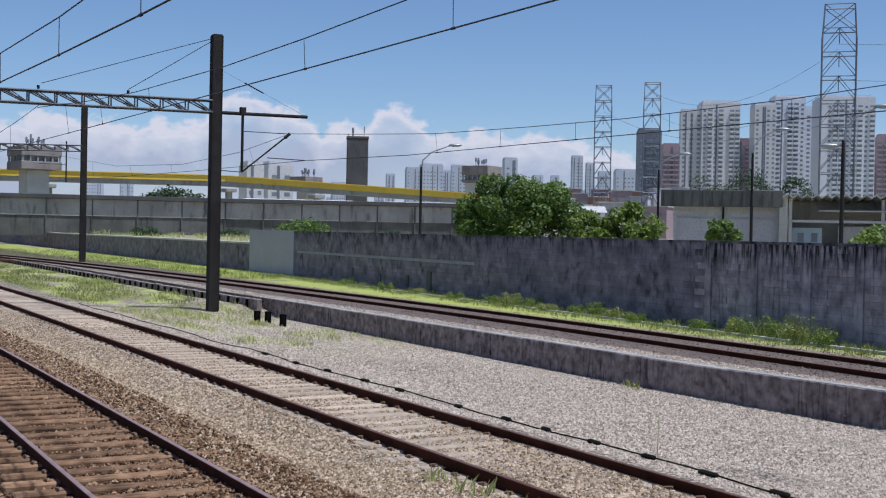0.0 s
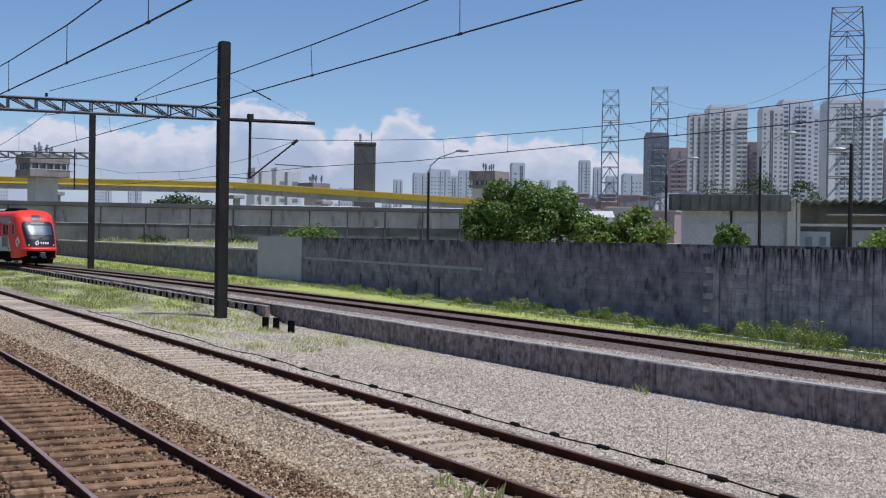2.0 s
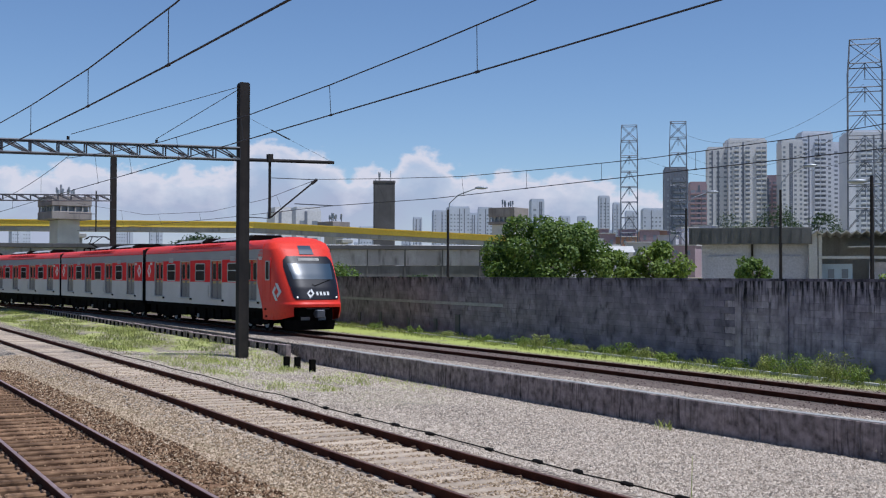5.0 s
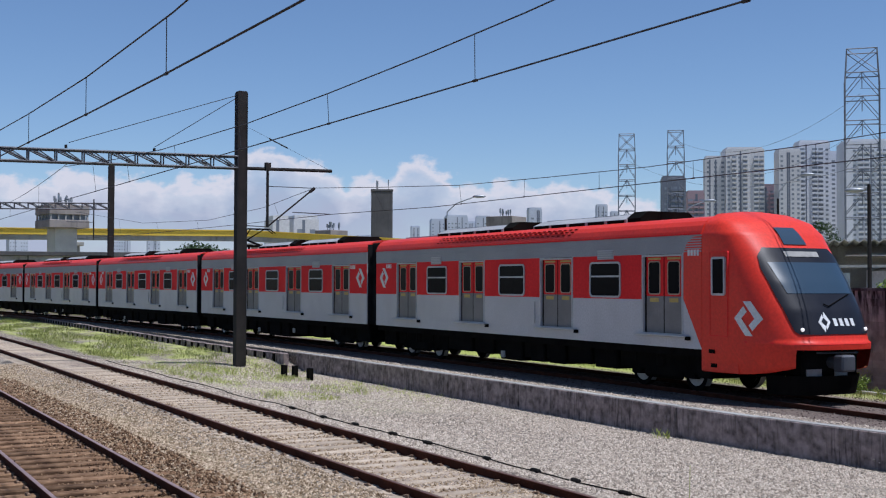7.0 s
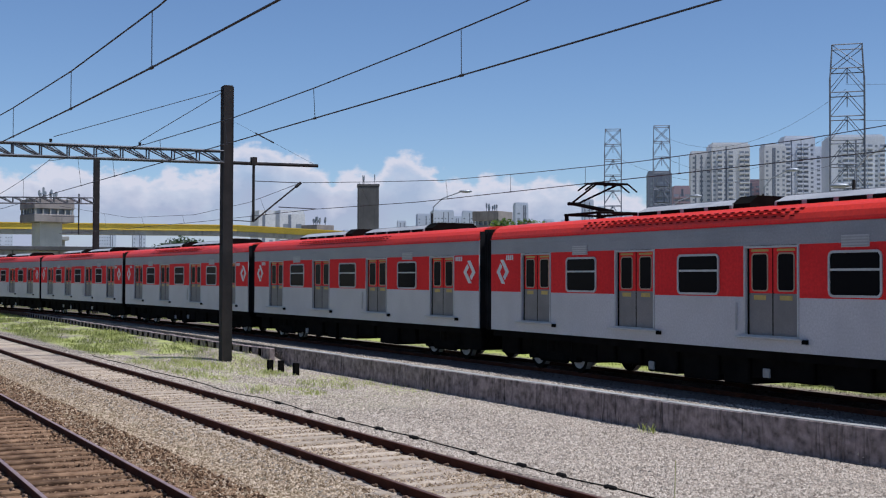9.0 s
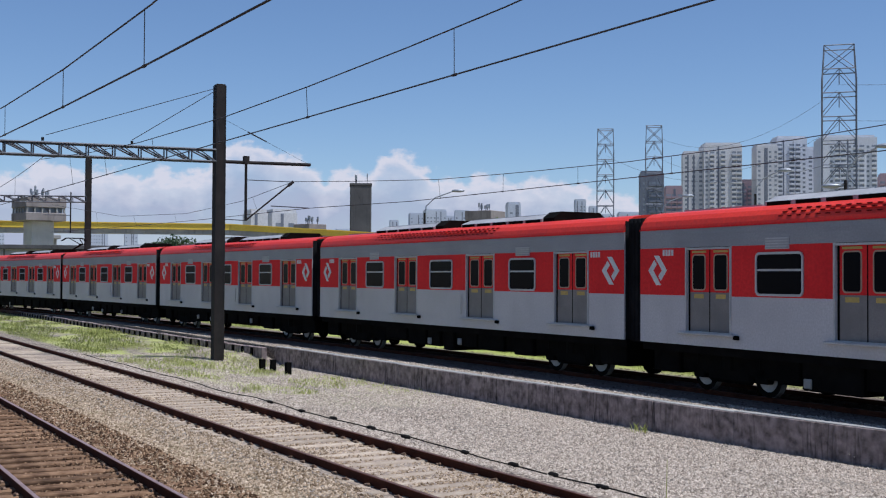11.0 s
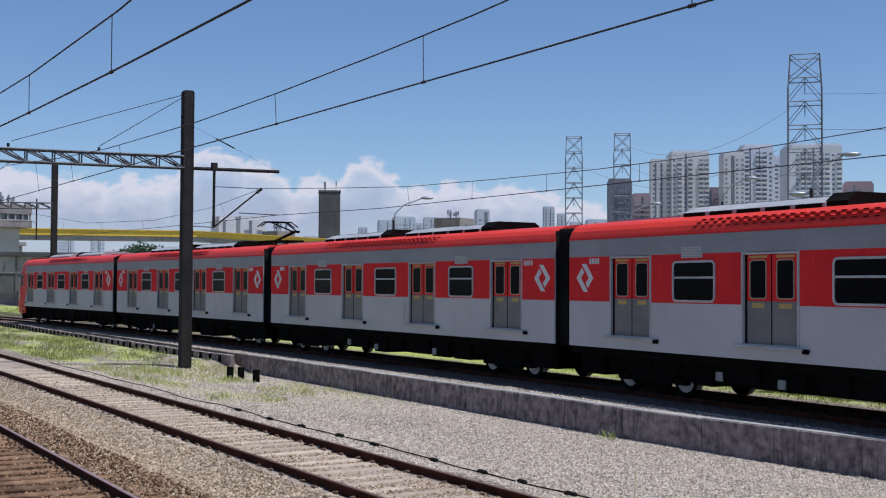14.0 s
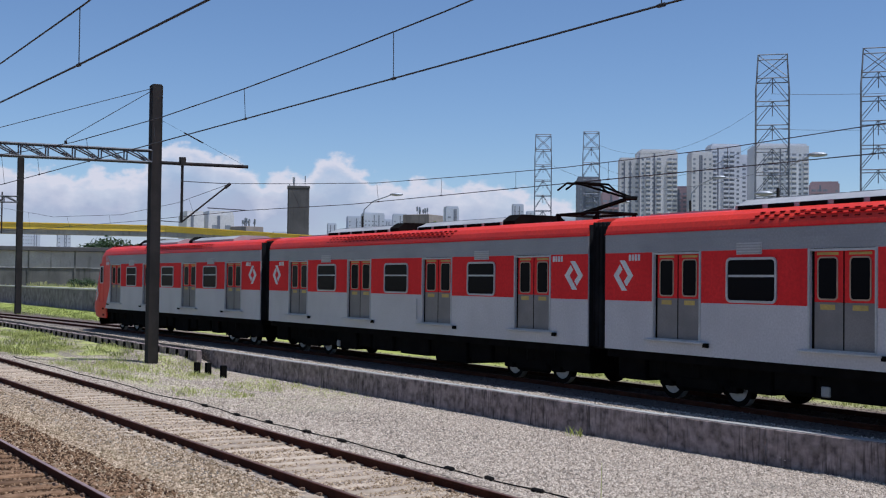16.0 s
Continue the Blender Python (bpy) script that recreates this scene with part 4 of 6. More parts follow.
catenary("overhead_wire", [(-43.6, 18.0, 5.37), (-60, 18.9, 5.6), (-75, 18.8, 5.75), (-91, 17.6, 5.9)],
         [(-43.6, 17.4, 6.37), (-52, 18.3, 6.1), (-62, 18.8, 6.0), (-75, 18.6, 6.4), (-91, 17.6, 7.9)], [-50, -57, -64, -72, -80], "overhead wire above the far bend")

# low details beside the track
for x, y, h in ((-39.0, 14.5, 0.4), (-38.9, 14.85, 0.4), (-37.4, 14.8, 0.4)):
    st = thing("marker_stub", x, y, ground_z(x, y) - 0.05, 0, "short dark stub post in the ballast", "post", "marker stubs")
    part("post", boxed(-0.09, 0.09, -0.09, 0.09, 0, h + 0.05, bevel=0.012), M["black"], st)
cb = thing("ground_cable", 0, 0, 0, 0, "thin black cable lying on the ballast with dark clips", "cable")
raw("sheath", *tube([(x, 10.06 + 0.05 * math.sin(x * 0.9) + 0.02 * math.sin(x * 3.1), ground_z(x, 10.06) + 0.035) for x in np.linspace(-46, -4, 120)], 0.012), M["cable"], cb)
for x, w in ((-26.5, .2), (-24.6, .18), (-22.9, .2), (-21.1, .22), (-19.65, .22), (-17.5, .15), (-16.0, .18), (-14.9, .16), (-13.7, .2), (-12.5, .2), (-11.35, .26), (-10.15, .24)):
    part("clip", boxed(x - w * 0.6, x + w * 0.6, 10.01, 10.1, ground_z(x, 10.06) + 0.01, ground_z(x, 10.06) + 0.07, bevel=0.02), M["cable"], cb)


# ---- train ----
CAR = 19.93            # coupling to coupling
BOGIES = (-6.75, 6.75)
DOORS = [(2.2, 3.7), (6.85, 8.4), (11.7, 13.27), (16.47, 17.97)]
WINDOWS = [(4.6, 5.95), (9.4, 10.8), (14.2, 15.5)]


def rounded(x0, x1, z0, z1, r, seg=4):
    pts = []
    for cx, cz, a0 in ((x1 - r, z1 - r, 0), (x0 + r, z1 - r, 90), (x0 + r, z0 + r, 180), (x1 - r, z0 + r, 270)):
        for k in range(seg + 1):
            a = radians(a0 + 90 * k / seg)
            pts.append((cx + r * math.cos(a), cz + r * math.sin(a)))
    return pts


def ring(x0, x1, z0, z1, w, r, y0, y1):
    """A rounded frame in the plane of the side, from y0 out to y1."""
    o, i = rounded(x0, x1, z0, z1, r), rounded(x0 + w, x1 - w, z0 + w, z1 - w, max(0.01, r - w))
    n = len(o)
    verts = [(x, y, z) for y in (y0, y1) for pts in (o, i) for x, z in pts]
    faces = []
    for k in range(n):
        j = (k + 1) % n
        faces += [(2 * n + k, 2 * n + j, 3 * n + j, 3 * n + k), (k, j, 2 * n + j, 2 * n + k), (n + k, 3 * n + k, 3 * n + j, n + j)]
    return verts, faces


def plate(pts, y0, y1):
    n = len(pts)
    verts = [(x, y0, z) for x, z in pts] + [(x, y1, z) for x, z in pts]
    faces = [tuple(range(n)), tuple(range(2 * n - 1, n - 1, -1))] + [(k, n + k, n + (k + 1) % n, (k + 1) % n) for k in range(n)]
    return verts, faces


def door_pair(parent, x0, x1, s):
    """Two sliding leaves in a recess; s is the side, -1 or 1."""
    y = s * 1.44
    d = thing("door")
    d.parent = parent
    d["label"] = "double sliding door, red above and grey below"
    raw("door_frame", *ring(x0 - 0.05, x1 + 0.05, 1.33, 3.27, 0.045, 0.04, s * 1.46, s * 1.515), M["steel_trim"], d, "pale metal door frame")
    part("sill", boxed(x0 - 0.25, x1 + 0.22, min(s * 1.48, s * 1.6), max(s * 1.48, s * 1.6), 1.3, 1.345, bevel=0.008), M["steel_trim"], d, "pale metal step edge")
    part("sill_stop", boxed(x1 + 0.2, x1 + 0.32, min(s * 1.48, s * 1.58), max(s * 1.48, s * 1.58), 1.24, 1.33), M["black"], d)
    xm = (x0 + x1) / 2
    for a, b in ((x0, xm - 0.01), (xm + 0.01, x1)):
        lf = part("leaf", boxed(a, b, min(y, y - s * 0.04), max(y, y - s * 0.04), 1.34, 2.26), M["door_grey"], d, "scuffed grey lower door leaf")
        part("upper_panel", boxed(a, b, min(y, y - s * 0.04), max(y, y - s * 0.04), 2.262, 3.23), M["red_band"], lf, "red upper door panel")
        w = b - a
        raw("window_frame", *ring(a + 0.13, b - 0.13, 2.3, 3.12, 0.03, 0.09, y, y + s * 0.012), M["frame_tan"], lf)
        raw("pane", *plate(rounded(a + 0.16, b - 0.16, 2.33, 3.09, 0.07), y + s * 0.002, y + s * 0.006), M["glass_dark"], lf, "dark tinted door glass")
        part("sticker", boxed(a + 0.2, b - 0.2, min(y + s * 0.002, y + s * 0.006), max(y + s * 0.002, y + s * 0.006), 2.12, 2.22), M["yellow_decal"], lf, "yellow notice sticker")
        part("top_plate", boxed(a + 0.12, b - 0.12, min(y + s * 0.002, y + s * 0.006), max(y + s * 0.002, y + s * 0.006), 3.15, 3.2), M["yellow_decal"], lf)
    # black strips at the leaf edges draw the shadow of the door recess
    for a, b in ((x0 - 0.004, x0 + 0.055), (x1 - 0.02, x1 + 0.004)):
        part("jamb", boxed(a, b, *sorted((y + s * 0.008, y - s * 0.05)), 1.345, 3.225), M["black"], d, "black strip for the door recess shadow")
    part("seal", boxed(xm - 0.014, xm + 0.014, min(y + s * 0.004, y - s * 0.05), max(y + s * 0.004, y - s * 0.05), 1.34, 3.23), M["black"], d)
    return d


def side_window(parent, x0, x1, s):
    w = raw("window", *ring(x0 - 0.045, x1 + 0.045, 2.205, 3.13, 0.05, 0.13, s * 1.5, s * 1.535), M["steel_trim"], parent, "rounded window with pale metal frame")
    raw("pane", *plate(rounded(x0, x1, 2.25, 3.085, 0.08), s * 1.508, s * 1.514), M["glass_dark"], w, "dark tinted window glass")
    part("transom", boxed(x0, x1, min(s * 1.51, s * 1.53), max(s * 1.51, s * 1.53), 2.73, 2.775), M["steel_trim"], w)


# one of the two interlocked strokes of the emblem, in units of its height
STROKE = ((-0.2, 0.5), (0.08, 0.5), (0.52, 0.0), (0.18, -0.36), (0.04, -0.2), (0.24, 0.0))


def emblem(parent, cx, cz, s, h=0.7, y=1.509, name="emblem"):
    """Two interlocked white angle strokes in a diamond."""
    for q in (1, -1):
        pts = [(cx + q * u * h, cz + q * v * h) for u, v in STROKE]
        raw(name, *plate(pts, s * y, s * (y + 0.004)), M["white"], parent, "white angular emblem stroke")


def number_bars(parent, x, z, s):
    """A row of four short white bars where a number is painted."""
    for k in range(4):
        part("number_bar", boxed(x + 0.11 * k, x + 0.11 * k + 0.075, *sorted((s * 1.506, s * 1.512)), z, z + 0.14), M["white"], parent, "white number bar")


def bogie(parent, x):
    b = thing("bogie")
    b.parent = parent
    b.matrix_basis = pose(x, 0, 0)
    b["label"] = "dark two-axle bogie with shade in its colour"
    bm = bmesh.new()
    for s in (-1, 1):
        box(bm, -1.85, 1.85, s * 1.02 - 0.11, s * 1.02 + 0.11, 0.4, 1.0, bevel=0.05)
        box(bm, -0.75, 0.75, s * 1.04 - 0.1, s * 1.04 + 0.1, 0.24, 0.6, bevel=0.08)
        for ax in (-1.05, 1.05):
            box(bm, ax - 0.2, ax + 0.2, s * 1.02 - 0.11, s * 1.02 + 0.11, 0.3, 0.62, bevel=0.03)
            bar(bm, (ax, s * 1.05, 0.6), (ax, s * 1.05, 0.9), 0.1, 8)
        bar(bm, (0, s * 1.0, 0.55), (0, s * 1.0, 1.0), 0.24, 10)
    box(bm, -0.3, 0.3, -1.0, 1.0, 0.5, 0.8, bevel=0.03)
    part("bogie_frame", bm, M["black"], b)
    for ax in (-1.05, 1.05):
        w2 = part("wheelset", barred((0, -1.0, 0), (0, 1.0, 0), 0.075, 8), M["black"], parent, "worn steel wheelset")
        w2.matrix_basis = pose(x + ax, 0, 0.42)
        for s in (-1, 1):
            bm = bmesh.new()
            bar(bm, (0, s * 0.745, 0), (0, s * 0.9, 0), 0.42, 28)
            rim = len(bm.faces)
            bar(bm, (0, s * 0.74, 0), (0, s * 0.908, 0), 0.3, 20)
            bm.faces.ensure_lookup_table()
            for f in bm.faces[rim:]:
                f.material_index = 1
            part("wheel", bm, [M["tyre"], M["black"]], w2)
        WHEELS.append((w2, x + ax))
    return b


WHEELS = []
JOINT = (-0.00716, 0.02124, 15.56892, -107.36251)


def roof_profile():
    return [(-1.5, 3.72), (-1.49, 3.8), (-1.44, 3.92), (-1.34, 4.03), (-1.18, 4.11), (-0.9, 4.16), (-0.5, 4.19), (0, 4.2), (0.5, 4.19), (0.9, 4.16), (1.18, 4.11),
            (1.34, 4.03), (1.44, 3.92), (1.49, 3.8), (1.5, 3.72)]


def slab_along_x(pts, x0, x1):
    n = len(pts)
    verts = [(x0, y, z) for y, z in pts] + [(x1, y, z) for y, z in pts]
    faces = [(k, n + k, n + (k + 1) % n, (k + 1) % n) for k in range(n)] + [tuple(range(n)), tuple(range(2 * n - 1, n - 1, -1))]
    return verts, faces


def air_unit(parent, x0, x1, cover=True):
    u = raw("air_conditioner", *slab_along_x([(-0.95, 4.14), (0.95, 4.14), (0.95, 4.24), (0.6, 4.38), (-0.6, 4.38), (-0.95, 4.24)], x0, x1), M["roof_grey"], parent, "pale grey roof air-conditioning unit")
    n = int((x1 - x0) / 0.8)
    for k in range(n):
        a = x0 + 0.1 + k * (x1 - x0) / n
        part("grille", boxed(a, a + (x1 - x0) / n - 0.18, -0.98, -0.94, 4.15, 4.23), M["black"], u)
        part("lid", boxed(a, a + (x1 - x0) / n - 0.1, -0.55, 0.55, 4.38, 4.4), M["roof_grey"], u)
    raw("end_cowl", *slab_along_x([(-0.9, 4.14), (0.9, 4.14), (0.9, 4.26), (0.65, 4.44), (-0.65, 4.44), (-0.9, 4.26)], x1 - 0.05, x1 + 0.55), M["black"], u, "dark end cowl")


def pantograph(parent, x, rz=0):
    p = thing("pantograph")
    p.parent = parent
    p.matrix_basis = pose(x, 0, 4.2, 0, 0, rz)
    p["label"] = "raised black single-arm pantograph"
    bm = bmesh.new()
    for y in (-0.6, 0.6):
        bar(bm, (-0.9, y, 0.16), (0.9, y, 0.16), 0.035, 6)
    for xx in (-0.85, 0.85):
        bar(bm, (xx, -0.6, 0.16), (xx, 0.6, 0.16), 0.035, 6)
    for xx in (-0.8, 0.8):
        for y in (-0.6, 0.6):
            bar(bm, (xx, y, -0.02), (xx, y, 0.16), 0.06, 8)
    part("base_frame", bm, M["black"], p)
    knee, tip = (-1.35, 0.52), (0.35, 0.98)
    bm = bmesh.new()
    bar(bm, (0.6, 0, 0.2), (knee[0], 0, knee[1]), 0.055, 8)
    bar(bm, (0.35, 0.12, 0.18), (knee[0] + 0.1, 0.12, knee[1] - 0.06), 0.025, 6)
    part("lower_arm", bm, M["black"], p)
    bm = bmesh.new()
    for y in (-0.35, 0.35):
        bar(bm, (knee[0], y * 0.3, knee[1]), (tip[0], y, tip[1]), 0.03, 6)
    bar(bm, (knee[0], -0.2, knee[1]), (knee[0], 0.2, knee[1]), 0.05, 6)
    part("upper_arm", bm, M["black"], p)
    bm = bmesh.new()
    for xx in (-0.18, 0.18):
        bar(bm, (tip[0] + xx, -0.85, tip[1] - 0.2), (tip[0] + xx, -0.55, tip[1]), 0.025, 6)
        bar(bm, (tip[0] + xx, -0.55, tip[1]), (tip[0] + xx, 0.55, tip[1]), 0.03, 6)
        bar(bm, (tip[0] + xx, 0.55, tip[1]), (tip[0] + xx, 0.85, tip[1] - 0.2), 0.025, 6)
    bar(bm, (tip[0] - 0.18, 0, tip[1] - 0.03), (tip[0] + 0.18, 0, tip[1] - 0.03), 0.025, 6)
    part("collector_head", bm, M["black"], p)


def gear(parent, rng, lead):
    """Equipment boxes slung under the floor."""
    x = 5.7
    while x < 13.6:
        w = rng.uniform(0.6, 1.7)
        z = rng.uniform(0.26, 0.5)
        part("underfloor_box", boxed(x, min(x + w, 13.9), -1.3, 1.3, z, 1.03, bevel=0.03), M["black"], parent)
        if rng.random() < 0.5:
            part("valve", boxed(x + 0.1, x + 0.32, -1.36, -1.3, z + 0.05, z + 0.25, bevel=0.02), M["concrete"], parent, "grey valve box")
        x += w + rng.uniform(0.08, 0.5)


# the cab's curved shell: station at height z, angle a round the front
def nose_front(z):
    return float(np.interp(z, [0.25, 0.7, 1.2, 1.29, 1.32, 1.5, 2.0, 2.6, 3.3, 3.7, 4.0, 4.2, 4.27], [21.3, 21.5, 21.58, 21.58, 21.5, 21.44, 21.2, 20.8, 20.25, 19.92, 19.55, 19.0, 18.75]))


def nose_point(z, a, grow=0.0):
    c, s = math.cos(a), math.sin(a)
    half = float(np.interp(z, [0.25, 1.0, 3.7, 4.0, 4.2, 4.27], [1.38, 1.5, 1.5, 1.38, 1.0, 0.3])) + grow
    x0 = 18.68
    return (x0 + (nose_front(z) + grow - x0) * max(0.0, c) ** 0.5, half * math.copysign(abs(s) ** 0.55, s), z)


def nose_at_y(z, y, grow):
    half = float(np.interp(z, [0.25, 1.0, 3.7, 4.0, 4.2, 4.27], [1.38, 1.5, 1.5, 1.38, 1.0, 0.3])) + grow
    s = min(1.0, abs(y) / half) ** (1 / 0.55)
    a = math.asin(min(1, s))
    p = nose_point(z, math.copysign(a, y), grow)
    return p


def nose_patch(name, rows, grow, mat, parent, label, n=24):
    """A piece of skin laid on the cab shell. rows: height, left and right edge."""
    verts, faces = [], []
    zz = np.array([r[0] for r in rows])
    dense = []
    for i in range(len(rows) - 1):
        m = max(1, int(abs(zz[i + 1] - zz[i]) / 0.06))
        dense += [tuple(np.array(rows[i]) + (np.array(rows[i + 1]) - np.array(rows[i])) * j / m) for j in range(m)]
    rows = dense + [rows[-1]]
    for z, yl, yr in rows:
        for k in range(n + 1):
            verts.append(nose_at_y(z, yl + (yr - yl) * k / n, grow))
    for i in range(len(rows) - 1):
        for k in range(n):
            a = i * (n + 1) + k
            faces.append((a, a + 1, a + n + 2, a + n + 1))
    return raw(name, verts, faces, mat, parent, label, True)


def nose_side(x, z, s, grow):
    """The point of the cab's flank at distance x and height z."""
    c = min(1.0, max(0.0, (x - 18.68) / (nose_front(z) - 18.68))) ** 2
    return nose_point(z, s * math.acos(c), grow)


def cab_emblem(cb, cx, cz, s, h=0.76):
    a, b, c, d, e, f = STROKE
    for q in (1, -1):
        verts, faces = [], []
        for (o0, o1), (i0, i1) in (((b, c), (a, f)), ((c, d), (f, e))):
            base = len(verts)
            for k in range(6):
                t = k / 5
                for p0, p1 in ((o0, o1), (i0, i1)):
                    u, v = p0[0] + (p1[0] - p0[0]) * t, p0[1] + (p1[1] - p0[1]) * t
                    verts.append(nose_side(cx + q * u * h, cz + q * v * h, s, 0.014))
            faces += [(base + 2 * k, base + 2 * k + 1, base + 2 * k + 3, base + 2 * k + 2) for k in range(5)]
        raw("cab_emblem", verts, faces, M["white"], cb, "white angular emblem stroke")


def cab(body):
    zs = [0.55, 0.62, 0.7, 0.78, 0.86, 0.95, 1.05, 1.15, 1.24, 1.29, 1.32] + list(np.linspace(1.4, 3.6, 32)) + [3.65, 3.7, 3.75, 3.8, 3.9, 3.98, 4.05, 4.11, 4.16, 4.2, 4.24, 4.27]
    A = [radians(90) * math.copysign(abs(k / 70) ** 1.35, k) for k in range(-70, 71)]
    verts, faces = [], []
    for z in zs:
        for a in A:
            low = 0.55 + 0.3 * math.cos(a) ** 2
            x, y, _ = nose_point(z, a)
            verts.append((x, y, max(z, low)))
    n = len(A)
    for i in range(len(zs) - 1):
        for k in range(n - 1):
            q = i * n + k
            zmid = (zs[i] + zs[i + 1]) / 2
            if zmid < 1.14 and abs((A[k] + A[k + 1]) / 2) < radians(34):            # mouth for the coupler
                continue
            faces.append((q, q + 1, q + n + 1, q + n))
    faces.append(tuple((len(zs) - 1) * n + k for k in range(n)))
    cb = raw("cab", verts, faces, M["red_paint"], body, "rounded glossy red driving cab", True)
    part("cab_core", boxed(18.6, 19.3, -1.3, 1.3, 0.6, 3.3), M["black"], cb)
    nose_patch("mask", [(1.48, -0.98, 0.98), (1.55, -1.06, 1.06), (1.8, -1.1, 1.1), (2.3, -1.16, 1.16), (2.9, -1.2, 1.2), (3.2, -1.15, 1.15), (3.38, -0.98, 0.98)], 0.02, M["gloss_black"], cb, "glossy black front mask", 72)
    ws = nose_patch("windscreen", [(2.36, -0.94, 0.94), (2.7, -0.99, 0.99), (3.05, -1.03, 1.03)], 0.03, M["windscreen"], cb, "large slanted windscreen", 72)
    nose_patch("sun_strip", [(3.18, -0.5, 0.5), (3.3, -0.5, 0.5)], 0.036, M["concrete"], cb, "pale strip above the windscreen")
    nose_patch("sign_window", [(3.46, -0.34, 0.34), (3.86, -0.3, 0.3)], 0.03, M["windscreen"], cb, "small destination window")
    # wiper
    a, b = Vector(nose_at_y(2.08, -0.05, 0.05)), Vector(nose_at_y(2.28, -0.5, 0.05))
    a2 = Vector(nose_at_y(2.34, 0.75, 0.05))
    bm = bmesh.new()
    bar(bm, a, b.lerp(a, 0.75), 0.013)
    bar(bm, a, a2, 0.015)
    part("wiper", bm, M["black"], cb, "black wiper")
    # lettering and emblem on the mask, as plain white shapes
    for k in range(4):
        y = -0.06 + k * 0.17
        nose_patch("letter_bar", [(1.66, y, y + 0.1), (1.82, y, y + 0.1)], 0.03, M["white"], cb, "white lettering bar", 3)
    # diamond emblem of four strokes
    cy, cz, r, w = -0.32, 1.745, 0.17, 0.055
    ends = [(0, 1), (1, 0), (0, -1), (-1, 0)]
    for k in range(4):
        (a0, b0), (a1, b1) = ends[k], ends[(k + 1) % 4]
        q = [(a0 * r, b0 * r), (a1 * r, b1 * r), (a1 * (r - w * 1.4), b1 * (r - w * 1.4)), (a0 * (r - w * 1.4), b0 * (r - w * 1.4))]
        if k in (0, 2):
            sg = 1 if k == 0 else -1
            q[0] = (q[0][0] + sg * 0.06, q[0][1] + sg * 0.05)
        raw("front_emblem", [nose_at_y(cz + v, cy + u, 0.03) for u, v in q], [(0, 1, 2, 3)], M["white"], cb, "white angular emblem stroke")
    for s in (-1, 1):
        p = nose_at_y(1.58, s * 0.92, 0.03)
        bm = bmesh.new()
        bmesh.ops.create_uvsphere(bm, u_segments=12, v_segments=8, radius=0.042, matrix=Matrix.Translation(p))
        part("headlamp", bm, M["headlamp"], cb, "small lit headlamp", True)
    # bumper, coupler, plough
    nose_patch("bumper_seam", [(1.27, -1.48, 1.48), (1.3, -1.48, 1.48)], 0.006, M["red_band"], cb, "dark red seam")
    bm = bmesh.new()
    box(bm, 19.9, 21.2, -0.82, 0.82, 0.55, 1.25, bevel=0.05)
    part("coupler_pocket", bm, M["black"], cb)
    bm = bmesh.new()
    bar(bm, (20.8, 0, 0.86), (21.55, 0, 0.86), 0.13, 12)
    box(bm, 21.45, 21.75, -0.2, 0.2, 0.68, 1.04, bevel=0.04)
    bar(bm, (21.3, -0.5, 1.08), (21.5, 0.5, 1.08), 0.02)
    part("coupler", bm, M["truss_steel"], cb, "dark metal front coupler")
    pl = []
    for z, g in ((0.16, -0.1), (0.58, -0.02)):
        for k in range(13):
            a = radians(-62 + 124 * k / 12)
            x, y, _ = nose_point(0.7, a, g - 0.12)
            pl.append((x, y, z))
    raw("plough", pl, [(k, k + 1, k + 14, k + 13) for k in range(12)], M["black"], cb, "black track plough")
    part("pocket_grille", boxed(21.2, 21.24, -0.72, -0.3, 0.5, 0.72), M["concrete_brown"], cb)
    part("pocket_grille", boxed(21.2, 21.24, 0.1, 0.45, 0.5, 0.72), M["concrete"], cb)
    for s in (-1, 1):
        raw("cab_window", *ring(19.05, 19.52, 2.3, 3.18, 0.05, 0.06, s * 1.46, s * 1.53), M["steel_trim"], cb, "narrow cab window frame")
        raw("cab_pane", *plate(rounded(19.09, 19.48, 2.34, 3.14, 0.04), s * 1.49, s * 1.515), M["glass_dark"], cb)
        raw("cab_door_seam", *ring(18.98, 19.6, 1.38, 3.3, 0.015, 0.03, s * 1.46, s * 1.506), M["red_band"], cb)
        cab_emblem(cb, 20.2, 1.8, s)
        # black plates on the skin, coloured as the shade of step holes
        part("step_recess", boxed(18.95, 19.15, min(s * 1.49, s * 1.515), max(s * 1.49, s * 1.515), 0.98, 1.07), M["black"], cb)
        part("step_recess", boxed(18.98, 19.18, min(s * 1.45, s * 1.475), max(s * 1.45, s * 1.475), 0.66, 0.75), M["black"], cb)
        part("skirt", boxed(18.62, 19.9, min(s * 1.38, s * 1.46), max(s * 1.38, s * 1.46), 0.56, 1.06, bevel=0.02), M["red_paint"], cb)
    return cb


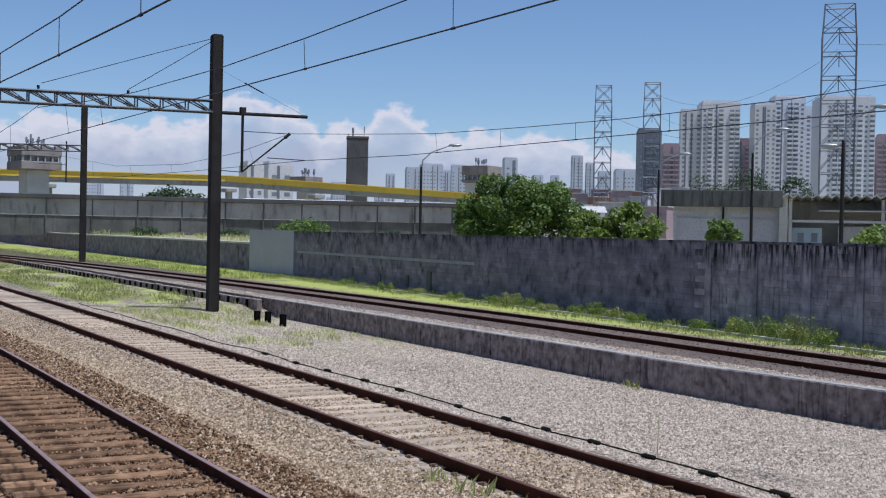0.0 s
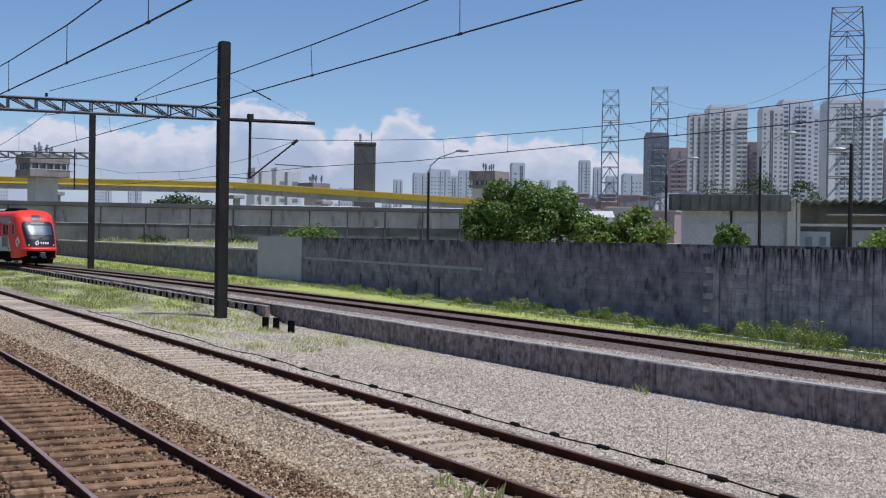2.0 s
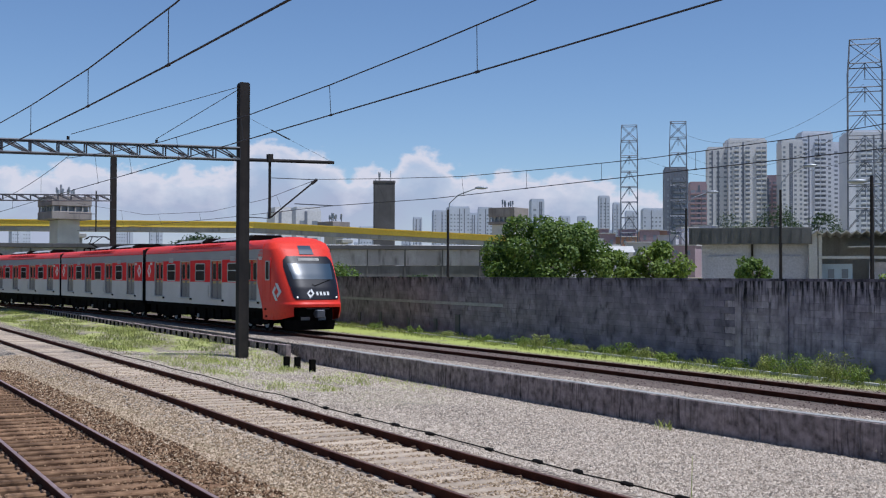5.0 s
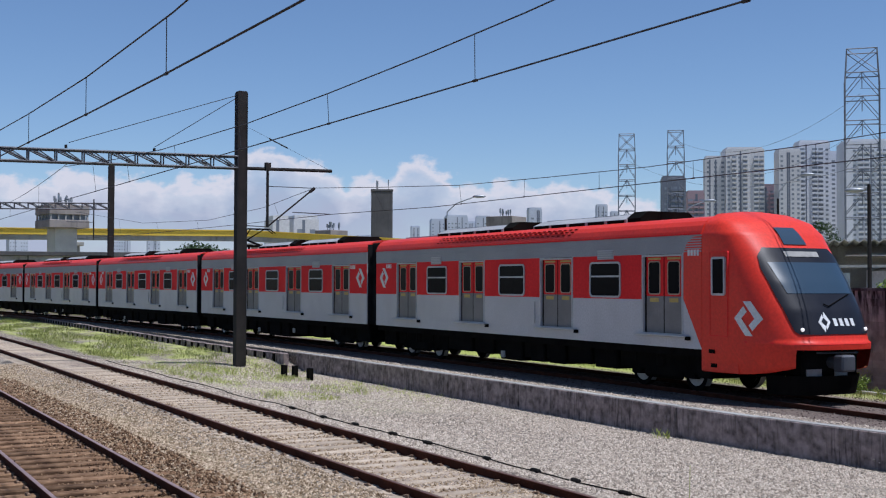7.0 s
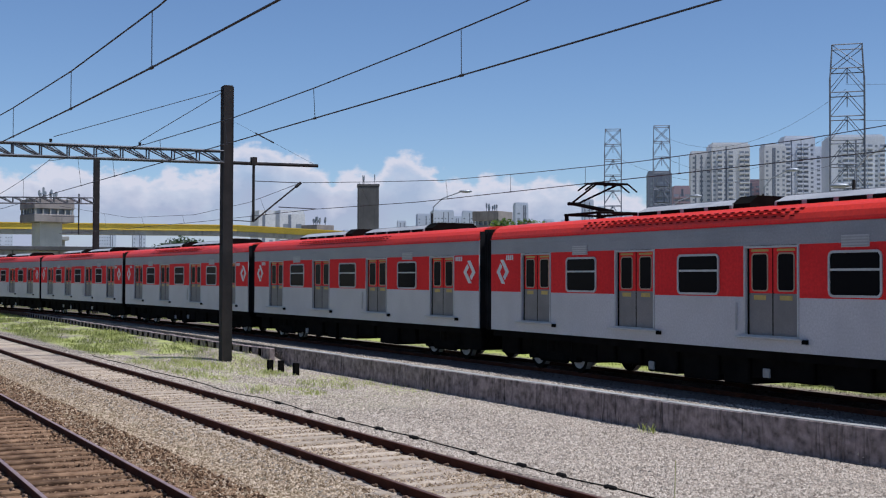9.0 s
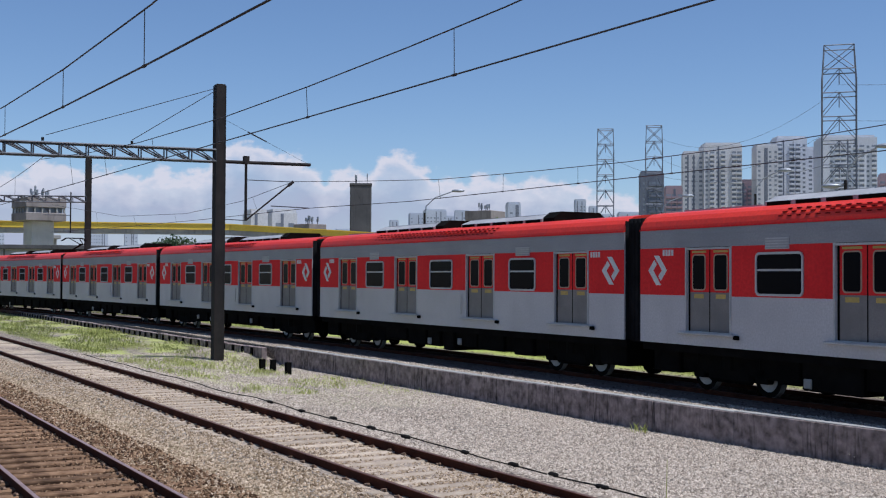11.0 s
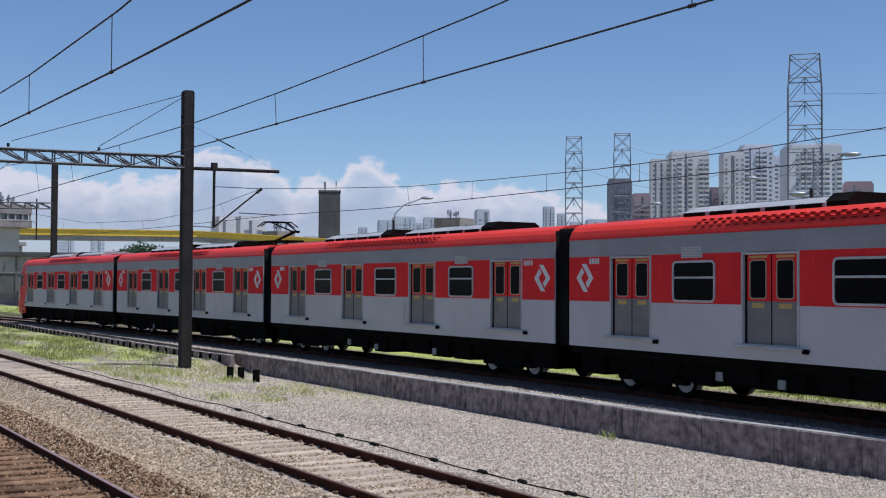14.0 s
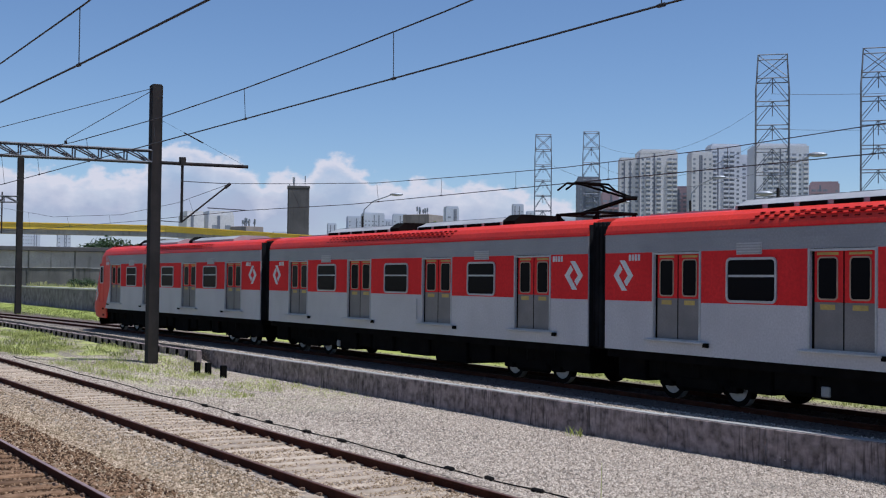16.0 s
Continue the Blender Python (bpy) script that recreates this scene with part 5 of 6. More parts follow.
def train_car(kind, index):
    """kind: lead (cab ahead), mid, panto or tail (cab behind). Local x runs from the rear coupling, shifted to the middle."""
    rng = random.Random(20 + index)
    names = {"lead": "leading train car with red cab", "tail": "last train car with red cab", "mid": "middle train car", "panto": "middle train car with raised pantograph", "panto_rear": "middle train car with raised end pantograph"}
    car = thing("train_car", 0, 0, 0, 0, "grey and red commuter " + names[kind], "train car", "train cars")
    body = thing("body")
    body.parent = car
    flip = kind == "tail"
    body.matrix_basis = pose(-CAR / 2, 0, 0) if not flip else pose(CAR / 2, 0, 0, 0, 0, 180)
    x0, x1 = 0.4, (18.7 if kind in ("lead", "tail") else 19.53)
    # inner core, roof, upper band, lower side
    part("floor_core", boxed(x0 + 0.02, x1 - 0.02, -1.38, 1.38, 1.05, 3.69), M["black"], body)
    raw("roof", *slab_along_x(roof_profile(), x0, x1), M["red_paint"], body, "curved red roof", False)
    for s in (-1, 1):
        ya, yb = sorted((s * 1.4, s * 1.5))
        part("upper_band", boxed(x0, x1, ya, yb, 3.282, 3.73), M["steel_fluted"], body, "grey ribbed steel upper band")
        for z in (3.31, 3.37, 3.43, 3.49, 3.55, 3.61, 3.67):
            part("rib", boxed(x0, x1, *sorted((s * 1.5, s * 1.508)), z, z + 0.028), M["steel_fluted"], body)
        part("lower_side", boxed(x0, x1, ya, yb, 1.05, 1.338), M["steel_body"], body, "grey steel lower side")
        edges = [x0] + [v for d in DOORS for v in d] + [x1]
        for k in range(0, len(edges), 2):
            a, b = edges[k], edges[k + 1]
            part("side_panel", boxed(a, b, ya, yb, 1.338, 3.282), M["steel_body"], body, "brushed grey steel side panel")
            part("red_panel", boxed(a + 0.07 * (k > 0), b - 0.07 * (k < 8), *sorted((s * 1.5, s * 1.505)), 2.18, 3.28), M["red_band"], body, "red painted side panel")
        for a, b in DOORS:
            door_pair(body, a, b, s)
        for a, b in WINDOWS:
            side_window(body, a, b, s)
        for a in (4.85, 14.5):
            v = part("vent", boxed(a, a + 0.72, *sorted((s * 1.5, s * 1.515)), 3.19, 3.43), M["steel_body"], body, "small louvred side vent")
            for q in range(4):
                part("louvre", boxed(a + 0.02, a + 0.7, *sorted((s * 1.515, s * 1.53)), 3.205 + q * 0.056, 3.232 + q * 0.056), M["roof_grey"], v)
        part("grab_rail", barred((11.42, s * 1.54, 1.45), (11.42, s * 1.54, 2.05), 0.02), M["steel_trim"], body, "pale grab rail")
        emblem(body, 1.1, 2.76, s)
        number_bars(body, 1.3, 3.1, s)
        if x1 > 19:
            emblem(body, 18.98, 2.76, s)
            number_bars(body, 18.12, 3.1, s)
        else:
            # slanted red end panel towards the cab
            raw("red_corner", *plate([(18.05, 3.28), (18.04, 2.2), (18.7, 1.06), (18.7, 3.7), (18.4, 3.66), (18.15, 3.5)], s * 1.4, s * 1.507), M["red_paint"], body, "slanted red panel")
            number_bars(body, 18.2, 3.22, s)
        part("gutter", boxed(x0, x1, *sorted((s * 1.49, s * 1.53)), 3.71, 3.74), M["red_band"], body)
        # perforated roof edge: raised maroon bars, the holes' shade is their colour
        bm = bmesh.new()
        for row, (yy, zz) in enumerate(((1.465, 3.875), (1.425, 3.96), (1.36, 4.03))):
            for q in range(30):
                xx = 5.2 + q * 0.27 + row * 0.09
                box(bm, xx, xx + 0.12, *sorted((s * (yy - 0.03), s * (yy + 0.008))), zz - 0.01, zz + 0.012)
        tagged(part("roof_slot", bm, M["slot_red"], body, "rows of dark roof slots"), kind="stuff")
        for q in range(2):
            part("roof_vent_strip", boxed(6.4 + q * 0.1, 12.8, *sorted((s * (1.43 - 0.075 * q), s * (1.455 - 0.075 * q))), 3.925 + 0.07 * q, 3.94 + 0.07 * q), M["red_band"], body)
    for xe in (x0, x1):
        if not (kind in ("lead", "tail") and xe == x1):
            part("end_wall", boxed(xe - 0.015, xe + 0.015, -1.46, 1.46, 1.05, 3.99), M["rubber"], body)
    if kind != "panto":
        air_unit(body, 4.2, 8.6)
        air_unit(body, 10.4, 15.0)
    else:
        air_unit(body, 7.0, 10.6)
        air_unit(body, 12.0, 15.6)
        pantograph(body, 3.95)
    if kind == "panto_rear":
        pantograph(body, 17.95, 180)
    part("roof_walkway", boxed(0.8, 3.6 if kind != "panto" else 0.95, -0.5, 0.5, 4.18, 4.23), M["roof_grey"], body)
    gear(body, rng, kind)
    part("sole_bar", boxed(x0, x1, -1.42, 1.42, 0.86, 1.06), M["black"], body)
    # solid black boxes added to fill the dark, shaded space under the floor
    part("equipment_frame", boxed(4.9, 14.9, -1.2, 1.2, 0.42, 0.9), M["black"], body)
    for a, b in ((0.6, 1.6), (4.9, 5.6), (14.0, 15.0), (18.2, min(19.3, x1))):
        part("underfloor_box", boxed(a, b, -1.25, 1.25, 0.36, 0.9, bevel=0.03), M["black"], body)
    if kind in ("lead", "tail"):
        cab(body)
    # gangway towards the car behind
    if kind != "tail":
        gw = part("gangway", boxed(-0.42, 0.42, -1.28, 1.28, 1.0, 4.0, bevel=0.05), M["rubber"], car, "black rubber gangway bellows")
        gw.matrix_basis = pose(-CAR / 2, 0, 0)
        for k in range(5):
            part("fold", boxed(-0.36 + k * 0.17, -0.3 + k * 0.17, -1.32, 1.32, 1.05, 4.05, bevel=0.02), M["rubber"], gw)
    for xb in BOGIES:
        bogie(car, xb)
    return car


CARS = [train_car(("lead", "panto", "mid", "mid", "mid", "mid", "panto_rear", "tail")[k], k) for k in range(8)]


def joint_arc(t):
    """Arc length of the first coupling along the far track."""
    return float(np.polyval(JOINT, t))


def motions():
    times = [0.25 * k for k in range(65)]
    for k, car in enumerate(CARS):
        rows = []
        for t in times:
            mid = joint_arc(t) - k * CAR + CAR / 2
            a, b = c_at(mid + BOGIES[0]), c_at(mid + BOGIES[1])
            c = (a + b) / 2
            rows.append((t, pose(c[0], c[1], C_RAIL, 0, 0, math.degrees(math.atan2(b[1] - a[1], b[0] - a[0])))))
        walk(car, rows)
    for w, ax in WHEELS:
        walk(w, [(f / FPS, pose(ax, 0, 0.42, 0, math.degrees((joint_arc(f / FPS) - joint_arc(0)) / 0.42) % 360, 0)) for f in range(0, 481)])


# ---- beyond the wall ----
def leaf_cloud(n, clumps, size, seed, flat=0.55):
    """Verts and faces of n small leaf blades spread over clumps (centre, radius)."""
    rs = np.random.RandomState(seed)
    cen = np.array([c for c, r in clumps], float)
    rad = np.array([r for c, r in clumps], float)
    w = rad ** 2
    idx = rs.choice(len(clumps), n, p=w / w.sum())
    d = rs.normal(size=(n, 3))
    d /= np.linalg.norm(d, axis=1)[:, None]
    p = cen[idx] + d * (rad[idx] * rs.uniform(0.55, 1.08, n) ** 0.6)[:, None] * np.array([1, 1, 0.85])
    nrm = d * 0.6 + rs.normal(size=(n, 3)) * 0.6 + np.array([0, 0, 0.5])
    nrm /= np.linalg.norm(nrm, axis=1)[:, None]
    t = np.cross(nrm, rs.normal(size=(n, 3)))
    t /= np.linalg.norm(t, axis=1)[:, None]
    b = np.cross(nrm, t)
    s = (size * rs.uniform(0.6, 1.4, n))[:, None]
    v = np.stack([p - t * s, p + b * s * flat, p + t * s, p - b * s * flat], 1).reshape(-1, 3)
    f = np.arange(4 * n).reshape(-1, 4)
    return v.tolist(), f.tolist()


def tree(name, x, y, z, h, rx, rz, seed, leaves, size, mat, label, category="tree", clump=0.34, low=0.35):
    t = thing(name, x, y, z, 0, label, category)
    rng = random.Random(seed)
    bm = bmesh.new()
    bar(bm, (0, 0, -0.2), (0.1, 0.05, h * 0.4), 0.16 * h / 5, 9, 0.1 * h / 5)
    tips = []
    for k in range(9):
        a = 2 * math.pi * k / 9 + rng.uniform(-0.3, 0.3)
        q = (0.1 + math.cos(a) * rx * rng.uniform(0.4, 0.75), 0.05 + math.sin(a) * rx * rng.uniform(0.4, 0.75), h * rng.uniform(0.5, 0.85))
        bar(bm, (0.1, 0.05, h * rng.uniform(0.25, 0.4)), q, 0.06 * h / 5, 6, 0.02)
        tips.append(q)
    part("trunk", bm, M["bark"], t, "grey-brown branching trunk")
    clumps = []
    zc = h - rz
    for k in range(46):
        a, u = rng.uniform(0, 6.283), rng.uniform(-low, 1)
        r = math.sqrt(max(0, 1 - u * u)) * rng.uniform(0.6, 1.0)
        clumps.append(((math.cos(a) * rx * r, math.sin(a) * rx * r, zc + u * rz * rng.uniform(0.75, 1.0)), rx * clump * rng.uniform(0.55, 1.15)))
    raw("crown", *leaf_cloud(leaves, clumps, size, seed), mat, t, "uneven leafy crown")
    return t


tree("broad_tree", -48.95, 31.2, 1.75, 3.35, 2.75, 1.6, 3, 26000, 0.085, M["leaf"], "broad dense green tree behind the wall", clump=0.3, low=0.8)
tree("round_shrub", -45.7, 32.9, 1.75, 1.9, 1.1, 1.0, 5, 5000, 0.09, M["leaf_light"], "round light green shrub behind the wall", "shrub", low=0.9)
tree("round_shrub", -44.4, 34.4, 1.75, 2.2, 1.3, 1.1, 6, 5000, 0.09, M["leaf_light"], "round light green shrub behind the wall", "shrub", low=0.9)
tree("round_shrub", -43.0, 38.6, 1.75, 1.75, 0.75, 0.7, 8, 2600, 0.08, M["leaf"], "small green shrub beside the low building", "shrub", low=0.9)
tree("round_shrub", -30.6, 36.0, 1.75, 1.75, 1.5, 0.9, 9, 5000, 0.08, M["leaf_light"], "wide light green shrub behind the wall", "shrub", low=0.9)
tree("far_tree", -153.3, 45.6, 3.5, 3.4, 4.4, 1.6, 10, 5000, 0.22, M["leaf_dark"], "dark low tree canopy behind the viaduct", "tree")
tree("round_shrub", -92.5, 38.3, 1.75, 1.5, 2.2, 0.6, 12, 1600, 0.12, M["leaf"], "weedy green shrub on the old platform", "shrub")
for k, (x, y, r) in enumerate(((-132, 36, 1.6), (-128, 44, 1.8), (-112, 56, 2))):
    tree("round_shrub", x, y, 1.7, 0.7, r, 0.3, 30 + k, 700, 0.12, M["leaf_dark"], "low rough weeds on the waste ground", "shrub")


def far_clump(x, y, z, rx, h, seed):
    tree("far_tree", x, y, z, h, rx, h * 0.45, seed, 2600, 0.5, M["leaf_dark"], "distant dark green tree", "tree")


for k, (x, y, z, r, h) in enumerate(((-470, 410, 2, 14, 30), (-455, 425, 2, 12, 34), (-500, 400, 2, 16, 22), (-440, 440, 2, 10, 32), (-330, 230, 2, 9, 12), (-350, 215, 2, 9, 11), (-390, 560, 2, 12, 40), (-372, 580, 2, 10, 40))):
    far_clump(x, y, z, r, h, 50 + k)


def viaduct():
    v = thing("viaduct", 0, 0, 0, 0, "long grey stained concrete viaduct wall with panels", "viaduct")
    pts = [(-153, -20), (-148.2, 23.4), (-142, 48.5), (-130.7, 73.7), (-126, 83)]
    path = []
    for a, b in zip(pts[:-1], pts[1:]):
        n = max(2, int(math.dist(a, b) / 4.5))
        path += [(a[0] + (b[0] - a[0]) * k / n, a[1] + (b[1] - a[1]) * k / n) for k in range(n)]
    path.append(pts[-1])
    rng = random.Random(2)
    for a, b in zip(path[:-1], path[1:]):
        ang = math.degrees(math.atan2(b[1] - a[1], b[0] - a[0]))
        ln = math.dist(a, b)
        o = pose(a[0], a[1], 0, 0, 0, ang)
        p = part("panel", boxed(0.04, ln - 0.04, -0.15, 0.2, 3.9 + rng.uniform(-.04, .04), 5.85, bevel=0.03), M["concrete_green"], v, "pale stained concrete panel")
        p.matrix_basis = o
        q = part("lower_wall", boxed(0.0, ln, -0.05, 0.3, 1.5, 3.88), M["concrete_dark"], v, "dark mossy lower wall")
        q.matrix_basis = o
        q = part("cap_beam", boxed(0.0, ln, -0.6, 0.8, 5.86, 6.35, bevel=0.04), M["tower_dark"], v, "dark overhanging cap beam")
        q.matrix_basis = o
        q = part("pilaster", boxed(-0.09, 0.09, -0.2, 0.1, 1.5, 5.85), M["concrete_dark"], v)
        q.matrix_basis = o
    return v


viaduct()


def girder():
    g = thing("footbridge", 0, 0, 0, 0, "long yellow painted girder bridge on grey piers", "bridge")
    a, b, c = Vector((-190, -10, 0)), Vector((-180, 61.4, 0)), Vector((-163, 98, 0))
    zs = (10.3, 10.75, 8.7)
    path = [(*a.lerp(b, t).xy, zs[0] + (zs[1] - zs[0]) * t) for t in np.linspace(0, 1, 12)] + [(*b.lerp(c, t).xy, zs[1] + (zs[2] - zs[1]) * t) for t in np.linspace(0.08, 1, 12)]
    raw("side_beam", *sweep([(0, 0), (0.3, 0), (0.3, -0.8), (0, -0.8)], path), M["yellow"], g, "yellow painted side beam")
    raw("side_beam", *sweep([(3.0, 0), (3.3, 0), (3.3, -0.8), (3.0, -0.8)], path), M["yellow"], g, "yellow painted side beam")
    raw("top_flange", *sweep([(-0.15, 0.02), (3.5, 0.02), (3.5, 0.16), (-0.15, 0.16)], path), M["yellow"], g)
    raw("deck", *sweep([(0.2, -0.81), (3.1, -0.81), (3.1, -1.5), (0.2, -1.5)], path), M["concrete"], g, "grey concrete deck below")
    for t in (2, 7, 11, 15, 20):
        x, y, z = path[t]
        p = part("pier", barred((x + 1.6, y, 1.5), (x + 1.6, y, z - 1.9), 0.55, 12), M["concrete"], g)
        part("pier_head", boxed(x + 0.3, x + 2.9, y - 0.9, y + 0.9, z - 2.5, z - 1.9, bevel=0.1), M["concrete"], p)


girder()


def antennas(parent, cx, cy, z, n, seed, spread, h):
    rng = random.Random(seed)
    for k in range(n):
        x, y = cx + rng.uniform(-spread, spread), cy + rng.uniform(-spread, spread)
        hh = h * rng.uniform(0.5, 1)
        m = part("antenna", barred((x, y, z), (x, y, z + hh), 0.05, 5), M["truss_steel"], parent, "thin roof antenna")
        part("antenna_panel", boxed(x - 0.14, x + 0.14, y - 0.1, y + 0.1, z + hh * 0.45, z + hh * 0.95), M["galv"], m)


def control_tower(x, y, rz, w, stem, z0, zs, label, seed):
    t = thing("control_tower", x, y, z0, rz, label, "tower")
    zb, z1, z2, zt = [z - z0 for z in zs]
    h = w / 2
    part("stem", boxed(-stem / 2, stem / 2, -stem / 2, stem / 2, 0, zb, bevel=0.05), M["concrete_pale"], t, "pale concrete stem")
    part("cabin_base", boxed(-h, h, -h, h, zb, z1, bevel=0.06), M["concrete_brown"], t)
    part("glazing", boxed(-h + 0.5, h - 0.5, -h + 0.5, h - 0.5, z1, z2), M["window_far"], t, "dark recessed glazing")
    for k in range(6):
        u = -h + 0.25 + k * (w - 0.5) / 5
        for a, b in ((u, -h + 0.2), (u, h - 0.2), (-h + 0.2, u), (h - 0.2, u)):
            part("mullion", boxed(a - 0.1, a + 0.1, b - 0.1, b + 0.1, z1, z2), M["concrete"], t)
    part("roof_block", boxed(-h, h, -h, h, z2, zt, bevel=0.06), M["concrete_brown"], t)
    antennas(t, 0, 0, zt, 9, seed, h * 0.5, 1.7)


control_tower(-167.2, 30.7, 10, 5.4, 3.0, 1.5, (9.95, 11.0, 11.7, 13.0), "weathered concrete control tower with roof antennas", 1)
control_tower(-184.7, 76.7, 20, 3.8, 2.2, 1.5, (9.6, 10.2, 10.3, 11.4), "small concrete signal booth with roof antennas", 2)
control_tower(-197.5, 117.6, 30, 5.6, 4.6, 1.5, (12.2, 12.8, 13.6, 15.4), "concrete control block with roof antennas", 3)


def shaft_tower():
    t = thing("water_tower", -281, 130.5, 1.8, 66, "tall dark concrete water tower shaft", "tower")
    part("shaft", boxed(-2.7, 2.7, -2.7, 2.7, 0, 24.3, bevel=0.25), M["tower_dark"], t, "dark streaked concrete shaft")
    part("rim", boxed(-2.82, 2.82, -2.82, 2.82, 24.2, 24.8, bevel=0.1), M["tower_dark"], t)
    antennas(t, 0, 0, 24.8, 5, 4, 2.0, 3.2)


shaft_tower()


def low_shed(x, y, rz, w, d, h, label):
    s = thing("shed", x, y, 1.9, rz, label, "shed", "sheds behind the viaduct")
    part("wall", boxed(-w / 2, w / 2, -d / 2, d / 2, 0, h - 0.5), M["concrete_pale"], s)
    raw("roof", [(-w / 2 - .3, -d / 2, h - 0.5), (w / 2 + .3, -d / 2, h - 0.5), (w / 2 + .3, 0, h + 0.4), (-w / 2 - .3, 0, h + 0.4), (w / 2 + .3, d / 2, h - 0.5), (-w / 2 - .3, d / 2, h - 0.5)],
        [(0, 1, 2, 3), (3, 2, 4, 5), (1, 4, 2), (0, 3, 5)], M["tile"], s, "pale corrugated roof")


low_shed(-152, 62, 70, 14, 6, 4.5, "low pale roofed shed behind the viaduct")
low_shed(-146, 78, 65, 10, 6, 4.5, "low pale roofed shed behind the viaduct")
low_shed(-140, 96, 60, 12, 6, 4.5, "low pale roofed shed behind the viaduct")


def depot():
    """The low service building: flat-roofed part with a deep fascia, then a corrugated roof over an open front."""
    d = thing("service_building", -48.1, 39.1, 1.75, 46.3, "low white service building with stained fascia and corrugated roof", "building")
    z = -1.75
    part("front_wall", boxed(0.6, 6.0, 0.9, 1.15, 0, 4.35 + z), M["render_wall"], d, "white rendered wall")
    part("side_wall", boxed(0.6, 0.85, 1.15, 8, 0, 4.35 + z), M["render_wall"], d)
    part("fascia", boxed(0.0, 5.9, 0.2, 0.5, 4.27 + z, 5.1 + z, bevel=0.02), M["concrete_dark"], d, "deep dark stained concrete fascia")
    part("flat_roof", boxed(0.0, 5.9, 0.5, 8, 4.9 + z, 5.08 + z), M["concrete"], d)
    for k in range(12):
        part("fascia_rib", boxed(0.15 + k * 0.48, 0.23 + k * 0.48, 0.16, 0.2, 4.3 + z, 5.06 + z), M["concrete_dark"], d)
    part("corner_pier", boxed(5.75, 6.15, 0.3, 0.9, 0, 4.9 + z), M["concrete_pale"], d, "pale corner pier")
    part("downpipe", barred((3.05, 0.8, 0), (3.05, 0.8, 4.3 + z), 0.06), M["pole_steel"], d)
    for a, b in ((0.9, 2.9), (3.3, 5.6)):
        part("blind_panel", boxed(a, b, 0.84, 0.9, 0.3, 3.7 + z), M["render_wall"], d)
    # corrugated roof
    L, n, amp = 20.0, 44, 0.075
    verts, faces = [], []
    for k in range(2 * n + 1):
        x = 5.9 + L * k / (2 * n)
        zz = 4.86 + z + (amp if k % 2 else -amp)
        for y, dz in ((-0.2, 0.0), (7, -0.35)):
            verts += [(x, y, zz + dz), (x, y, zz + dz - 0.05)]
    for k in range(2 * n):
        a = 4 * k
        faces += [(a, a + 4, a + 6, a + 2), (a + 1, a + 3, a + 7, a + 5), (a, a + 1, a + 5, a + 4)]
    raw("corrugated_roof", verts, faces, M["tile"], d, "grey corrugated fibre-cement roof")
    part("back_wall", boxed(6.15, 26, 2.6, 2.8, 0, 4.75 + z), M["concrete"], d, "shaded grey back wall")
    part("lintel", boxed(6.15, 26, 0.3, 0.5, 3.55 + z, 3.68 + z), M["tile"], d)
    part("awning", boxed(7.6, 26, 0.1, 2.4, 4.1 + z, 4.16 + z), M["tile"], d, "thin pale awning")
    dr = part("door", boxed(6.35, 7.8, 1.0, 1.1, 0, 3.3 + z), M["door_blue"], d, "pale blue double door")
    for a in (6.65, 7.3):
        part("door_pane", boxed(a, a + 0.3, 0.97, 1.0, 2.6 + z, 3.05 + z), M["window_far"], dr)
    for x in (6.2, 10.5, 14.8, 19, 23):
        part("pier", boxed(x, x + 0.16, 0.35, 0.5, 0, 4.7 + z), M["concrete_pale"], d)
    for x in (12, 17):
        part("panel", boxed(x - 3.4, x - 0.4, 1.6, 1.7, 0, 3.4 + z), M["render_wall"], d)
    return d


depot()


def street_lamp(x, y, zt, tip, label, double=False, wood=True):
    s = thing("street_lamp", x, y, 1.75, 0, label, "street lamp", "street lamps")
    part("pole", barred((0, 0, -0.2), (0, 0, zt - 1.75), 0.085, 9, 0.06), M["pole_steel"], s, "dark lamp pole")
    for k, (tx, ty, tz) in enumerate(tip):
        dx, dy, dz = tx - x, ty - y, tz - zt
        pts = [(0, 0, zt - 1.75 - 0.5), (dx * 0.05, dy * 0.05, zt - 1.75 + dz * 0.3), (dx * 0.35, dy * 0.35, zt - 1.75 + dz * 0.68), (dx, dy, tz - 1.75)]
        raw("arm", *tube(pts, 0.035, 6), M["galv"], s, "thin curved lamp arm")
        bm = bmesh.new()
        u = Vector((dx, dy, 0)).normalized()
        bmesh.ops.create_uvsphere(bm, u_segments=12, v_segments=8, radius=1.0, matrix=Matrix.Translation((dx + u.x * 0.2, dy + u.y * 0.2, tz - 1.75)) @ Matrix.Rotation(math.atan2(u.y, u.x), 4, "Z") @ Matrix.Diagonal((0.36, 0.14, 0.09, 1)))
        part("lamp_head", bm, M["galv"], s, "pale metal lamp head", True)


street_lamp(-58.3, 30.9, 6.25, [(-57.5, 32.3, 7.45)], "street lamp on a dark pole behind the wall")
street_lamp(-54.4, 44.05, 6.5, [(-53.6, 45.0, 7.42)], "street lamp on a dark pole behind the wall")
street_lamp(-45.2, 42.45, 6.95, [(-44.35, 43.3, 8.1)], "street lamp on a dark pole in front of the building")
street_lamp(-31.3, 33.7, 6.3, [(-30.45, 34.5, 7.5), (-31.5, 33.5, 6.1)], "double street lamp on a thick dark pole")
street_lamp(-33.5, 44.5, 6.6, [(-32.5, 45.6, 7.7)], "street lamp on a dark pole near the building")
street_lamp(-24.5, 39.5, 6.6, [(-23.6, 40.3, 7.7)], "street lamp on a dark pole near the building")


